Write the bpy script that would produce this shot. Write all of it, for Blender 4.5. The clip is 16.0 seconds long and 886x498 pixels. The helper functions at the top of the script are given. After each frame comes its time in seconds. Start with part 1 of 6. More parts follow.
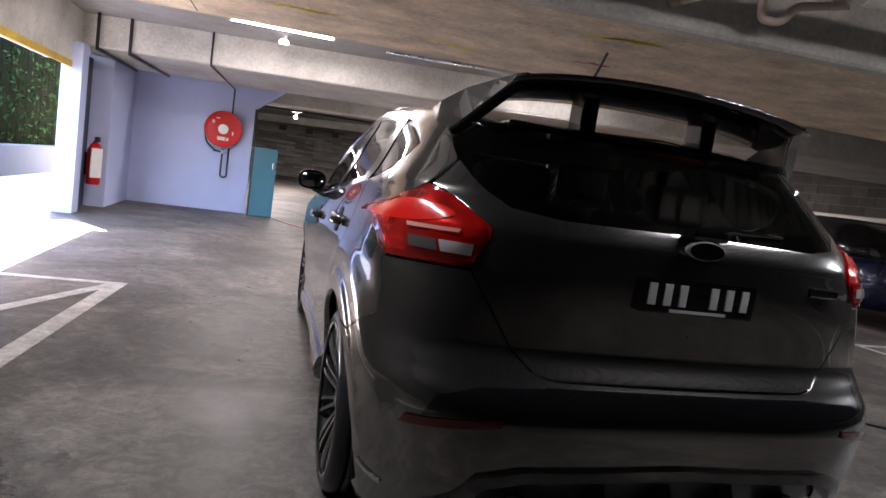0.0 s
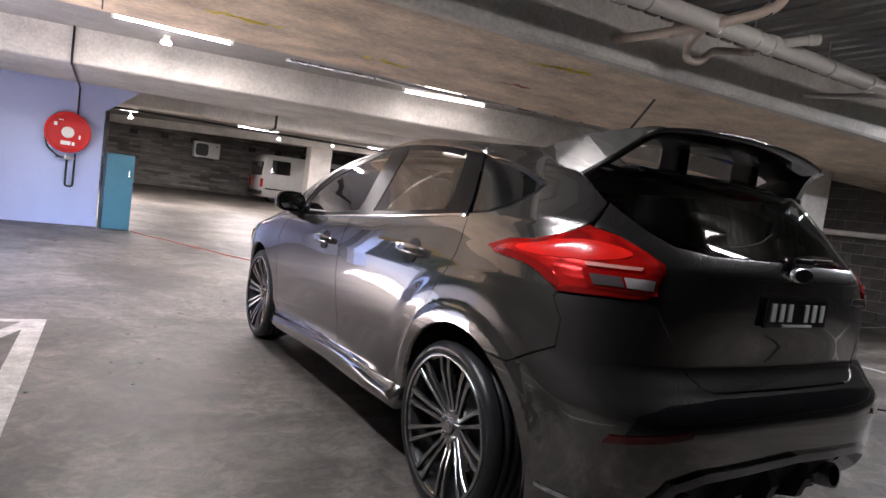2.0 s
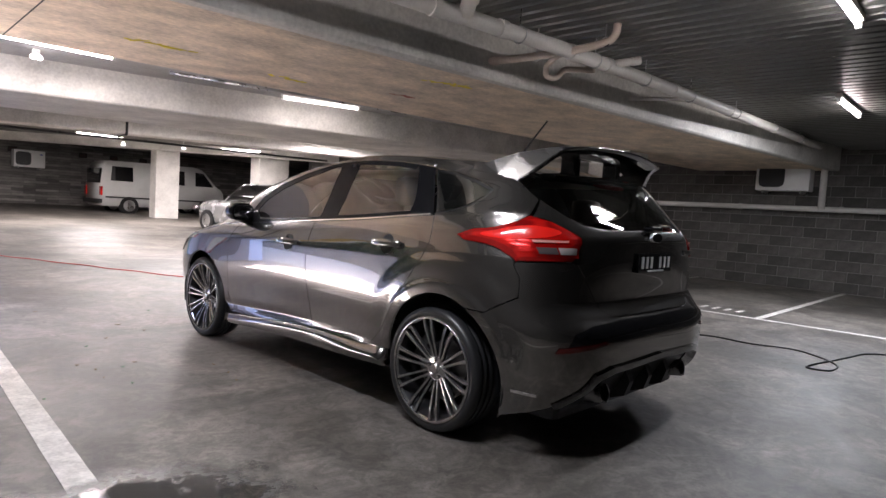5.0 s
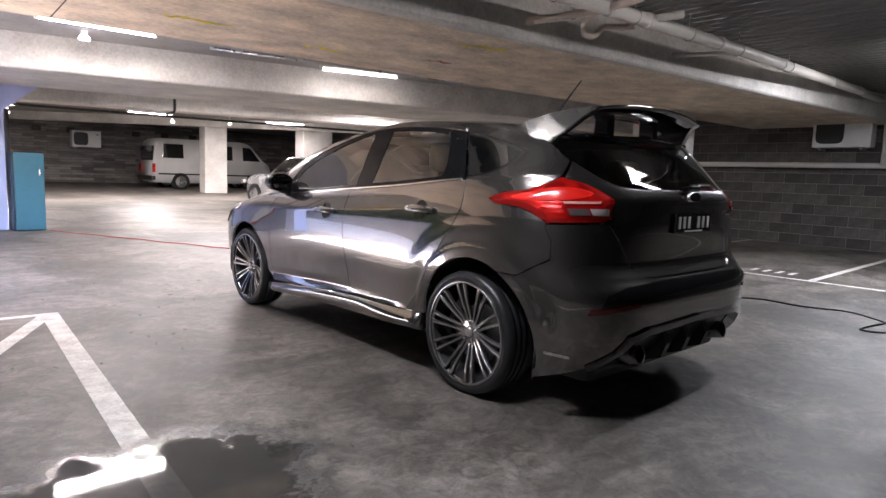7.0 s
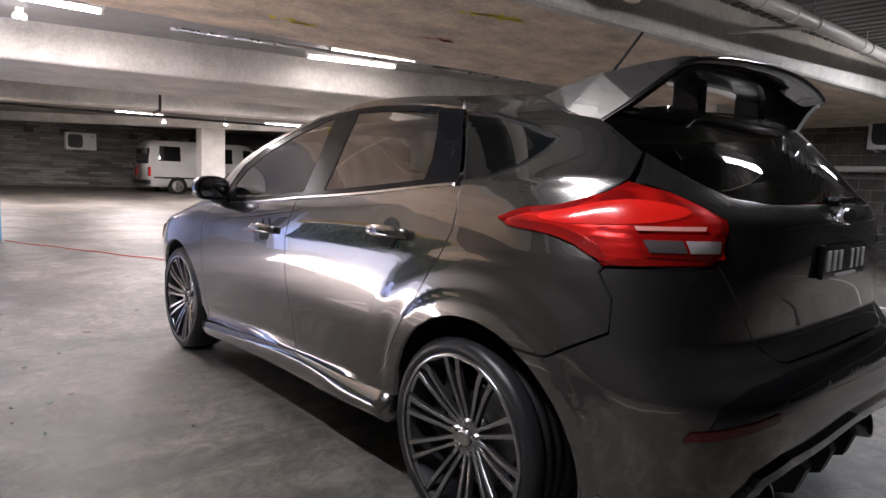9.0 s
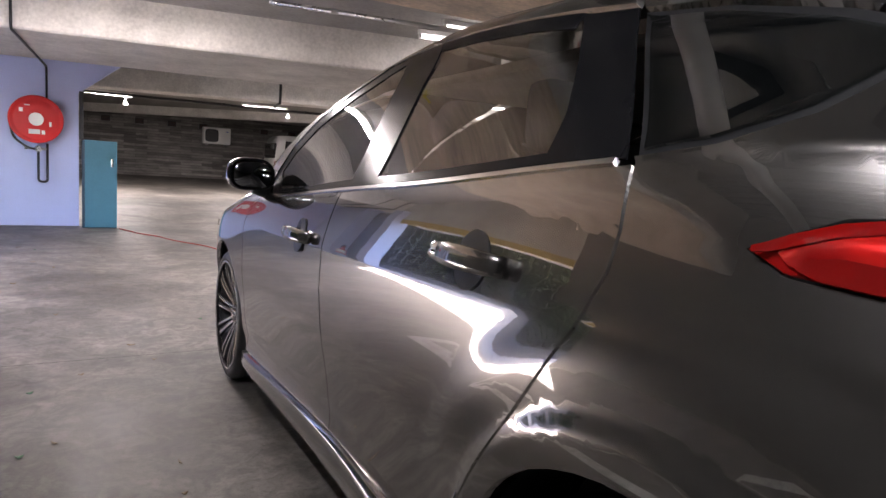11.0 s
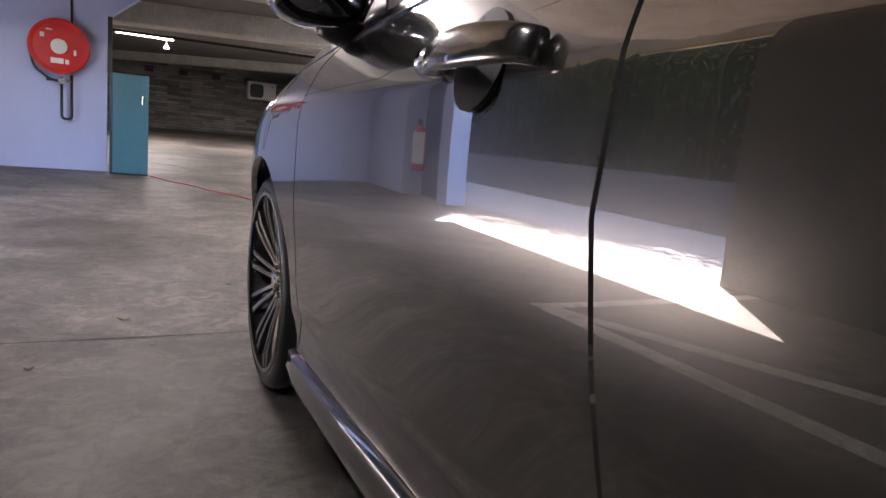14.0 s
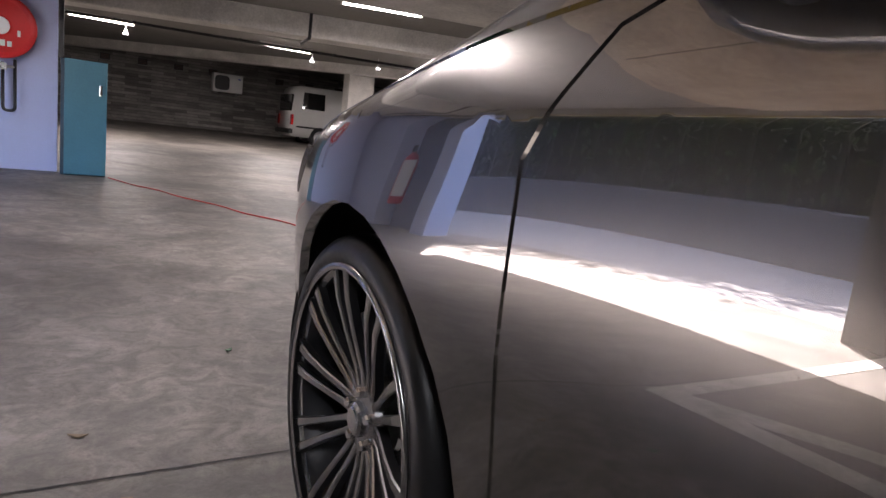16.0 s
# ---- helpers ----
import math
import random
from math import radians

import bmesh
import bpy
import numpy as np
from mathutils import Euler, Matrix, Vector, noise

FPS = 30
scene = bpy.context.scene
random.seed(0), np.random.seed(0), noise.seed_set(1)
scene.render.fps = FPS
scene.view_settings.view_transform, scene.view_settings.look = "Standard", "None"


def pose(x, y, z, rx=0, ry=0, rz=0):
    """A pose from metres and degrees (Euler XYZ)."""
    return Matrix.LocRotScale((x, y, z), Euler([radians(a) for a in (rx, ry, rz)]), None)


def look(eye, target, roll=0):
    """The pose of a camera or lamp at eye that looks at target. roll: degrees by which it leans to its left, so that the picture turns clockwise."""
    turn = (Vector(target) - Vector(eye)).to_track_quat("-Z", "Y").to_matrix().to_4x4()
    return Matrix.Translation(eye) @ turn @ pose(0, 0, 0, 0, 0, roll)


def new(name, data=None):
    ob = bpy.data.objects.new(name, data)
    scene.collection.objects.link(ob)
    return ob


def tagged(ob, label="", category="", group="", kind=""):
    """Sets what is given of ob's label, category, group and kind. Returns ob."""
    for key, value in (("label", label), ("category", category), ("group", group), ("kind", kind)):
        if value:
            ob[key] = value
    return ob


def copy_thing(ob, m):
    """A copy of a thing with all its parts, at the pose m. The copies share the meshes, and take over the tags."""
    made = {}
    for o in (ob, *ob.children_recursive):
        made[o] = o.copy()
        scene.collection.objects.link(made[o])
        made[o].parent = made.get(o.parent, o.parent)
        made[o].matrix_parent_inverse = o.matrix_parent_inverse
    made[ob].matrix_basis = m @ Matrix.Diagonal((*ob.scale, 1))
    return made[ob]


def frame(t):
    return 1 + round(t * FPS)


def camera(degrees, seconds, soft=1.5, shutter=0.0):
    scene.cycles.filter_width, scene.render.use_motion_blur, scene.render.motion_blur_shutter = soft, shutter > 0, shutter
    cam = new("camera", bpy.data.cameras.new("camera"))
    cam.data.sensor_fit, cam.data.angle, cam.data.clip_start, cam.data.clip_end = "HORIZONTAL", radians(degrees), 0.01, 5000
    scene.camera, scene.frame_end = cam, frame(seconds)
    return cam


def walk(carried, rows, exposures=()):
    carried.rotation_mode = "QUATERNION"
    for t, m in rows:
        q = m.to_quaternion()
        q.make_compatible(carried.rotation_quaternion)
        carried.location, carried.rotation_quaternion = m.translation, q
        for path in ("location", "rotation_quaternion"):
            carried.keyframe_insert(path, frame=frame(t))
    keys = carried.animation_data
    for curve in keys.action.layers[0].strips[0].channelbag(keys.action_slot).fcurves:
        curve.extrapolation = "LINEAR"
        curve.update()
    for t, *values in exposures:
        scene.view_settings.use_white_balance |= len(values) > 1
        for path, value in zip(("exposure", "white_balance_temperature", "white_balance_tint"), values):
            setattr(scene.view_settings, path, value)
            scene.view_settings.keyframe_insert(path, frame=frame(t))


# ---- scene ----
cam = camera(71.3, 16.0)
PATH = [
    (0, (0.098, 0.102, 1.152), (0.683, 2.002, 0.934), 8.2),
    (0.5, (-0.127, 0.176, 1.148), (0.609, 2.019, 0.901), 6.8),
    (1, (-0.378, 0.279, 1.157), (0.477, 2.077, 0.965), 8.5),
    (1.5, (-0.634, 0.364, 1.15), (0.327, 2.112, 1.002), 8.0),
    (2, (-0.881, 0.419, 1.144), (0.209, 2.09, 1.001), 7.5),
    (2.5, (-1.099, 0.586, 1.142), (0.099, 2.182, 1.004), 7.9),
    (3, (-1.313, 0.672, 1.138), (-0.079, 2.244, 1.054), 7.5),
    (3.5, (-1.55, 0.642, 1.15), (-0.194, 2.109, 1.051), 2.8),
    (4, (-1.672, 0.498, 1.155), (-0.302, 1.953, 1.081), 1.6),
    (4.5, (-1.8, 0.252, 1.149), (-0.368, 1.646, 1.061), 4.5),
    (4.7, (-1.856, 0.167, 1.143), (-0.403, 1.538, 1.038), 4.1),
    (6.8, (-1.818, 0.038, 1.159), (-0.416, 1.44, 0.897), 0.5),
    (7, (-1.814, 0.059, 1.125), (-0.457, 1.51, 0.891), 2.0),
    (7.5, (-1.668, 0.189, 1.127), (-0.424, 1.739, 0.906), 3.7),
    (8, (-1.458, 0.398, 1.113), (-0.15, 1.893, 0.877), 3.9),
    (8.2, (-1.308, 0.497, 1.111), (0.036, 1.959, 0.874), 1.7),
    (10.3, (-0.412, 1.454, 1.153), (0.829, 3.012, 0.977), 5.2),
    (10.5, (-0.32, 1.499, 1.136), (0.815, 3.131, 0.919), 3.5),
    (11, (-0.168, 1.758, 1.079), (0.853, 3.462, 0.846), 3.7),
    (11.5, (-0.067, 1.972, 0.996), (1.022, 3.622, 0.691), 4.1),
    (12, (0.009, 2.197, 0.915), (1.067, 3.861, 0.581), 2.9),
    (12.5, (0.067, 2.455, 0.84), (1.067, 4.154, 0.504), 3.8),
    (13, (0.085, 2.645, 0.814), (1.039, 4.375, 0.498), 5.6),
    (13.5, (0.095, 2.856, 0.794), (1.071, 4.573, 0.48), 6.2),
    (14, (0.105, 3.043, 0.784), (1.019, 4.791, 0.451), 5.6),
    (14.5, (0.129, 3.276, 0.78), (1.041, 5.023, 0.441), 5.8),
    (15, (0.127, 3.504, 0.79), (1.101, 5.219, 0.457), 6.3),
    (15.5, (0.14, 3.851, 0.783), (1.079, 5.584, 0.447), 4.3),
    (16, (0.094, 3.984, 0.806), (1.111, 5.673, 0.476), 6.6),
]
walk(cam, [(t, look(eye, target, roll)) for t, eye, target, roll in PATH], [(0.0, 5.3, 6500, 22), (1.5, 5.6, 6500, 22), (3.0, 5.55, 6450, 21), (7.0, 5.75, 6450, 22), (8.2, 5.7, 6450, 22), (11.0, 5.35, 6600, 23), (13.0, 5.0, 6650, 23), (16.0, 4.7, 6600, 23)])



# ---- light ----
SUN_DIR = Vector((1.10, -1.50, -2.2)).normalized()
world = bpy.data.worlds.new("world")
scene.world = world
world.use_nodes = True
wn = world.node_tree.nodes
sky = wn.new("ShaderNodeTexSky")
sky.sky_type, sky.sun_disc = "NISHITA", False
sky.sun_elevation, sky.sun_rotation = radians(47), math.atan2(-1.15, 1.46)
wn["Background"].inputs["Strength"].default_value = 0.15
world.node_tree.links.new(sky.outputs[0], wn["Background"].inputs["Color"])
sun = new("sun", bpy.data.lights.new("sun", "SUN"))
sun.data.energy, sun.data.angle, sun.data.color = 5.0, radians(0.5), (1.0, 0.95, 0.86)
sun.matrix_world = Matrix.Translation((-8, 15, 12)) @ SUN_DIR.to_track_quat("-Z", "Y").to_matrix().to_4x4()


def area(name, m, sx, sy, watts, color=(1.0, 0.97, 0.92)):
    """A lamp just below a batten fitting, one of the place's or the added one."""
    d = bpy.data.lights.new(name, "AREA")
    d.shape, d.size, d.size_y, d.energy, d.color = "RECTANGLE", sx, sy, watts, color
    ob = new(name, d)
    ob.matrix_world = m
    return ob


# ---- materials ----
def mat(name, color, rough=0.6, metal=0.0, var=0.15, scale=3.0, fine=60.0, bump=0.1, coat=0.0, rvar=0.1, dark=None, spec=0.5, coord="Object", island=0.0, pieces=0.0, stretch=(1, 1, 1)):
    """A procedural surface: base colour with coarse stains and fine grain, uneven gloss and relief."""
    m = bpy.data.materials.new(name)
    m.use_nodes = True
    nt = m.node_tree
    n, l = nt.nodes, nt.links
    b = n["Principled BSDF"]
    tc = n.new("ShaderNodeTexCoord")
    mp = n.new("ShaderNodeMapping")
    mp.inputs["Scale"].default_value = stretch
    l.new(tc.outputs[coord], mp.inputs[0])
    big, small = n.new("ShaderNodeTexNoise"), n.new("ShaderNodeTexNoise")
    big.inputs["Scale"].default_value, big.inputs["Detail"].default_value, big.inputs["Roughness"].default_value = scale, 8, 0.65
    small.inputs["Scale"].default_value, small.inputs["Detail"].default_value = fine, 4
    l.new(mp.outputs[0], big.inputs["Vector"])
    l.new(mp.outputs[0], small.inputs["Vector"])
    add = n.new("ShaderNodeMath")
    add.operation = "MULTIPLY_ADD"
    l.new(small.outputs["Fac"], add.inputs[0])
    add.inputs[1].default_value = 0.45
    l.new(big.outputs["Fac"], add.inputs[2])
    ramp = n.new("ShaderNodeValToRGB")
    lo = dark or tuple(c * (1 - var) for c in color)
    hi = tuple(min(1, c * (1 + var)) for c in color)
    ramp.color_ramp.elements[0].position, ramp.color_ramp.elements[0].color = 0.50, (*lo, 1)
    ramp.color_ramp.elements[1].position, ramp.color_ramp.elements[1].color = 0.95, (*hi, 1)
    l.new(add.outputs[0], ramp.inputs[0])
    out = ramp.outputs[0]
    if island or pieces:
        oi = n.new("ShaderNodeObjectInfo") if island else n.new("ShaderNodeNewGeometry")
        island = island or pieces
        hs = n.new("ShaderNodeHueSaturation")
        rg = n.new("ShaderNodeMapRange")
        rg.inputs[3].default_value, rg.inputs[4].default_value = 1 - island, 1 + island
        l.new(oi.outputs["Random" if oi.type == "OBJECT_INFO" else "Random Per Island"], rg.inputs[0])
        l.new(rg.outputs[0], hs.inputs["Value"])
        l.new(out, hs.inputs["Color"])
        out = hs.outputs[0]
    l.new(out, b.inputs["Base Color"])
    rr = n.new("ShaderNodeMapRange")
    rr.inputs[1].default_value, rr.inputs[2].default_value = 0.3, 0.7
    rr.inputs[3].default_value, rr.inputs[4].default_value = max(0.02, rough - rvar), min(1, rough + rvar)
    l.new(big.outputs["Fac"], rr.inputs[0])
    l.new(rr.outputs[0], b.inputs["Roughness"])
    b.inputs["Metallic"].default_value = metal
    b.inputs["Specular IOR Level"].default_value = spec
    b.inputs["Coat Weight"].default_value = coat
    b.inputs["Coat Roughness"].default_value = 0.02
    if bump:
        bp = n.new("ShaderNodeBump")
        bp.inputs["Strength"].default_value, bp.inputs["Distance"].default_value = bump, 0.004
        l.new(add.outputs[0], bp.inputs["Height"])
        l.new(bp.outputs[0], b.inputs["Normal"])
    return m


def glow(name, color, strength):
    m = bpy.data.materials.new(name)
    m.use_nodes = True
    b = m.node_tree.nodes["Principled BSDF"]
    b.inputs["Base Color"].default_value = (0.8, 0.8, 0.8, 1)
    b.inputs["Emission Color"].default_value = (*color, 1)
    b.inputs["Emission Strength"].default_value = strength
    return m


def floor_mat():
    """Power-floated concrete: broad clouds, darker traffic stains, fine specks and scratches, uneven sheen."""
    m = bpy.data.materials.new("floor_concrete")
    m.use_nodes = True
    n, l = m.node_tree.nodes, m.node_tree.links
    b = n["Principled BSDF"]
    tc = n.new("ShaderNodeTexCoord")

    def tex(scale, detail, rough, stretch=(1, 1, 1), warp=0.0):
        mp, t = n.new("ShaderNodeMapping"), n.new("ShaderNodeTexNoise")
        mp.inputs["Scale"].default_value = stretch
        l.new(tc.outputs["Object"], mp.inputs[0])
        l.new(mp.outputs[0], t.inputs["Vector"])
        t.inputs["Scale"].default_value, t.inputs["Detail"].default_value, t.inputs["Roughness"].default_value, t.inputs["Distortion"].default_value = scale, detail, rough, warp
        return t.outputs["Fac"]

    def ramp(src, p0, p1, c0, c1):
        r = n.new("ShaderNodeValToRGB")
        r.color_ramp.elements[0].position, r.color_ramp.elements[1].position = p0, p1
        r.color_ramp.elements[0].color, r.color_ramp.elements[1].color = (*c0, 1), (*c1, 1)
        l.new(src, r.inputs[0])
        return r.outputs[0]

    def mul(a, c):
        mx = n.new("ShaderNodeMixRGB")
        mx.blend_type = "MULTIPLY"
        mx.inputs[0].default_value = 1.0
        l.new(a, mx.inputs[1])
        l.new(c, mx.inputs[2])
        return mx.outputs[0]

    clouds = tex(0.75, 8, 0.66, warp=1.0)
    swirl = tex(2.0, 9, 0.70, (0.85, 1, 1), 2.0)
    speck = tex(45, 5, 0.7)
    grain = tex(160, 3, 0.6)
    dirt = tex(7.5, 8, 0.72, (0.95, 1, 1), 1.4)
    col = ramp(clouds, 0.41, 0.60, (0.086, 0.077, 0.068), (0.194, 0.175, 0.156))
    col = mul(col, ramp(swirl, 0.42, 0.58, (0.70, 0.69, 0.675), (1.16, 1.16, 1.16)))
    col = mul(col, ramp(dirt, 0.42, 0.58, (0.72, 0.71, 0.69), (1.16, 1.16, 1.16)))
    col = mul(col, ramp(speck, 0.33, 0.50, (0.72, 0.71, 0.70), (1.0, 1.0, 1.0)))
    col = mul(col, ramp(grain, 0.3, 0.7, (0.90, 0.90, 0.90), (1.08, 1.08, 1.08)))
    l.new(col, b.inputs["Base Color"])
    l.new(ramp(swirl, 0.3, 0.7, (0.44, 0.44, 0.44), (0.70, 0.70, 0.70)), b.inputs["Roughness"])
    bp = n.new("ShaderNodeBump")
    bp.inputs["Strength"].default_value, bp.inputs["Distance"].default_value = 0.18, 0.003
    l.new(speck, bp.inputs["Height"])
    l.new(bp.outputs[0], b.inputs["Normal"])
    return m


M = {}
M["floor"] = floor_mat()
M["concrete"] = mat("cast_concrete", (0.60, 0.58, 0.54), 0.75, var=0.30, scale=1.3, fine=30, bump=0.25)
M["slab"] = mat("brown_soffit", (0.68, 0.56, 0.435), 0.75, var=0.40, scale=2.6, fine=26, bump=0.3, stretch=(0.8, 1.2, 1))
M["purple"] = mat("lilac_wall_paint", (0.47, 0.52, 0.78), 0.6, var=0.06, scale=1.2, fine=50, bump=0.12)
M["paleblue"] = mat("pale_blue_paint", (0.46, 0.52, 0.74), 0.55, var=0.06, bump=0.1)
M["navy"] = mat("dark_blue_paint", (0.03, 0.035, 0.07), 0.5, bump=0.08)
M["teal"] = mat("teal_paint", (0.055, 0.20, 0.27), 0.4, var=0.10, scale=2, bump=0.06)
M["tealdark"] = mat("dark_teal_paint", (0.02, 0.05, 0.08), 0.5, bump=0.06)
M["block"] = mat("grey_block", (0.090, 0.083, 0.076), 0.9, var=0.40, scale=5, fine=70, bump=0.6, island=0.32)
M["mortar"] = mat("mortar", (0.07, 0.066, 0.06), 0.95, var=0.2, fine=80, bump=0.5)
M["palemortar"] = mat("pale_mortar", (0.21, 0.20, 0.185), 0.95, var=0.35, scale=4, fine=80, bump=0.5)
M["deck"] = mat("metal_deck", (0.15, 0.152, 0.145), 0.40, metal=0.7, var=0.2, bump=0.05)
M["pvc"] = mat("grey_pipe_plastic", (0.66, 0.63, 0.59), 0.45, var=0.12, scale=3, bump=0.05)
M["pvc2"] = mat("tan_pipe_plastic", (0.60, 0.50, 0.42), 0.5, var=0.12, scale=3, bump=0.05)
M["white"] = mat("white_enamel", (0.75, 0.75, 0.73), 0.4, var=0.06, bump=0.03)
M["line"] = mat("worn_white_line_paint", (0.66, 0.64, 0.60), 0.6, var=0.25, scale=9, fine=60, bump=0.2, dark=(0.34, 0.32, 0.30))
M["black"] = mat("black_plastic", (0.015, 0.015, 0.016), 0.45, bump=0.05)
M["blackmetal"] = mat("black_steel", (0.02, 0.02, 0.022), 0.4, metal=0.3, bump=0.03)
M["red"] = mat("red_enamel", (0.56, 0.012, 0.012), 0.40, spec=0.3, var=0.08, bump=0.03)
M["redcable"] = mat("red_cable_rubber", (0.55, 0.06, 0.06), 0.5, bump=0.02)
M["yellow"] = mat("yellow_paint", (0.62, 0.42, 0.05), 0.55, var=0.2, bump=0.1)
M["chalk"] = mat("yellow_marking_paint", (0.78, 0.64, 0.05), 0.8, var=0.2, bump=0.1)
M["chalkred"] = mat("red_marking_paint", (0.35, 0.10, 0.07), 0.8, var=0.2, bump=0.1)
M["tube"] = glow("lamp_tube", (1.0, 0.97, 0.90), 1.5)
# weaker glow, so that two tubes don't overlight the beam beside them
M["dimtube"] = glow("dimmed_lamp_tube", (1.0, 0.97, 0.90), 0.35)
M["spot"] = glow("lamp_lens", (1.0, 0.98, 0.95), 0.25)


M["recess"] = mat("grey_recess_concrete", (0.36, 0.35, 0.335), 0.8, var=0.25, scale=1.6, fine=25, bump=0.25)
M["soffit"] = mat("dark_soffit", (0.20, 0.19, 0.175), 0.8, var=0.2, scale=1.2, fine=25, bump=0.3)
M["blockrest"] = mat("grey_block_rest", (0.19, 0.18, 0.168), 0.9, var=0.45, scale=3.0, fine=70, bump=0.6, pieces=0.42, stretch=(0.5, 0.5, 1.6))
M["blockeast"] = mat("dark_grey_block_rest", (0.092, 0.085, 0.078), 0.9, var=0.40, scale=4.0, fine=70, bump=0.6, pieces=0.32)
M["path"] = mat("driveway_concrete", (0.28, 0.28, 0.29), 0.9, spec=0.1, var=0.15, bump=0.2)
M["gardenwall"] = mat("pale_render", (0.085, 0.09, 0.105), 0.9, spec=0.1, var=0.12, bump=0.2)
# near-black colour stands in for the shade deep inside the hedge
M["hedgeshade"] = mat("dark_hedge_inside", (0.006, 0.007, 0.004), 0.95, spec=0.0, var=0.4, scale=8, bump=0.5)
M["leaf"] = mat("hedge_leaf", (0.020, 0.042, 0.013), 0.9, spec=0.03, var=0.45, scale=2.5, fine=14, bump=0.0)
M["joint"] = mat("dark_joint", (0.05, 0.047, 0.043), 0.9, bump=0.1)
M["dryleaf"] = mat("dry_leaf", (0.20, 0.14, 0.08), 0.7, var=0.3, fine=90, bump=0.1)
M["greenleaf"] = mat("fresh_leaf", (0.06, 0.16, 0.08), 0.6, var=0.3, fine=90, bump=0.1)
M["rustmetal"] = mat("rusty_steel", (0.10, 0.05, 0.035), 0.7, var=0.3, bump=0.2)
M["bluemark"] = mat("blue_mark", (0.04, 0.10, 0.45), 0.5, bump=0.0)
M["silver"] = mat("silver_paint", (0.50, 0.50, 0.50), 0.25, metal=0.6, coat=1.0, var=0.05, bump=0.0)
M["bluepaint"] = mat("dark_blue_paint_coat", (0.006, 0.010, 0.055), 0.25, metal=0.3, coat=1.0, var=0.1, bump=0.0)
M["vanpaint"] = mat("aged_white_paint", (0.55, 0.55, 0.53), 0.4, var=0.10, scale=1.5, bump=0.03)


def wet():
    """Water over concrete: mirror-like in the middle, ragged and grainy at the rim, then only damp."""
    m = bpy.data.materials.new("wet_concrete")
    m.use_nodes = True
    n, l = m.node_tree.nodes, m.node_tree.links
    b = n["Principled BSDF"]
    tc, mp, gr = n.new("ShaderNodeTexCoord"), n.new("ShaderNodeMapping"), n.new("ShaderNodeTexGradient")
    mp.vector_type = "TEXTURE"
    mp.inputs["Location"].default_value, mp.inputs["Scale"].default_value = (-1.10, 2.20, 0), (0.72, 0.60, 1)
    gr.gradient_type = "SPHERICAL"
    l.new(tc.outputs["Object"], mp.inputs[0])
    l.new(mp.outputs[0], gr.inputs[0])

    def tex(scale, k, src):
        t, a = n.new("ShaderNodeTexNoise"), n.new("ShaderNodeMath")
        t.inputs["Scale"].default_value, t.inputs["Detail"].default_value = scale, 6
        l.new(tc.outputs["Object"], t.inputs["Vector"])
        a.operation = "MULTIPLY_ADD"
        a.inputs[1].default_value = k
        l.new(t.outputs["Fac"], a.inputs[0])
        l.new(src, a.inputs[2])
        return a.outputs[0]

    def ramp(src, p0, p1, c0, c1):
        r = n.new("ShaderNodeValToRGB")
        r.color_ramp.elements[0].position, r.color_ramp.elements[1].position = p0, p1
        r.color_ramp.elements[0].color, r.color_ramp.elements[1].color = (*c0, 1), (*c1, 1)
        l.new(src, r.inputs[0])
        return r.outputs[0]

    f = tex(38.0, 0.22, tex(4.0, 0.9, gr.outputs["Fac"]))
    l.new(ramp(f, 0.80, 0.93, (0.125, 0.117, 0.108), (0.050, 0.047, 0.043)), b.inputs["Base Color"])
    l.new(ramp(f, 0.84, 0.95, (0.30, 0.30, 0.30), (0.02, 0.02, 0.02)), b.inputs["Roughness"])
    b.inputs["Specular IOR Level"].default_value = 0.42
    l.new(ramp(f, 0.64, 0.84, (0, 0, 0), (0.92, 0.92, 0.92)), b.inputs["Alpha"])
    grain, bp = n.new("ShaderNodeTexNoise"), n.new("ShaderNodeBump")
    grain.inputs["Scale"].default_value, grain.inputs["Detail"].default_value = 95.0, 4
    l.new(tc.outputs["Object"], grain.inputs["Vector"])
    l.new(grain.outputs["Fac"], bp.inputs["Height"])
    l.new(ramp(f, 0.86, 0.96, (0.6, 0.6, 0.6), (0.02, 0.02, 0.02)), bp.inputs["Strength"])
    bp.inputs["Distance"].default_value = 0.004
    l.new(bp.outputs[0], b.inputs["Normal"])
    return m


M["wet"] = wet()


# ---- mesh helpers ----
def part(name, bm, material, parent=None, label="", smooth=False):
    """Links a bmesh as one mesh object, under parent if there is one."""
    me = bpy.data.meshes.new(name)
    bm.to_mesh(me)
    bm.free()
    me.materials.append(material)
    if smooth:
        me.polygons.foreach_set("use_smooth", [True] * len(me.polygons))
    ob = new(name, me)
    if parent is not None:
        ob.parent = parent
    if label:
        ob["label"] = label
    return ob


def thing(name, label, category, m=None, group="", kind=""):
    ob = new(name)
    if m is not None:
        ob.matrix_world = m
    return tagged(ob, label, category, group, kind)


def box(bm, lo, hi, bevel=0.0, m=None):
    c = [(a + b) / 2 for a, b in zip(lo, hi)]
    d = [abs(b - a) for a, b in zip(lo, hi)]
    r = bmesh.ops.create_cube(bm, size=1.0, matrix=Matrix.LocRotScale(c, None, d))
    vs = r["verts"]
    if bevel:
        es = list({e for v in vs for e in v.link_edges})
        r2 = bmesh.ops.bevel(bm, geom=es, offset=bevel, segments=2, affect="EDGES", profile=0.6)
        vs = list({v for f in r2["faces"] for v in f.verts} | {v for v in vs if v.is_valid})
    if m is not None:
        bmesh.ops.transform(bm, matrix=m, verts=vs)
    return vs


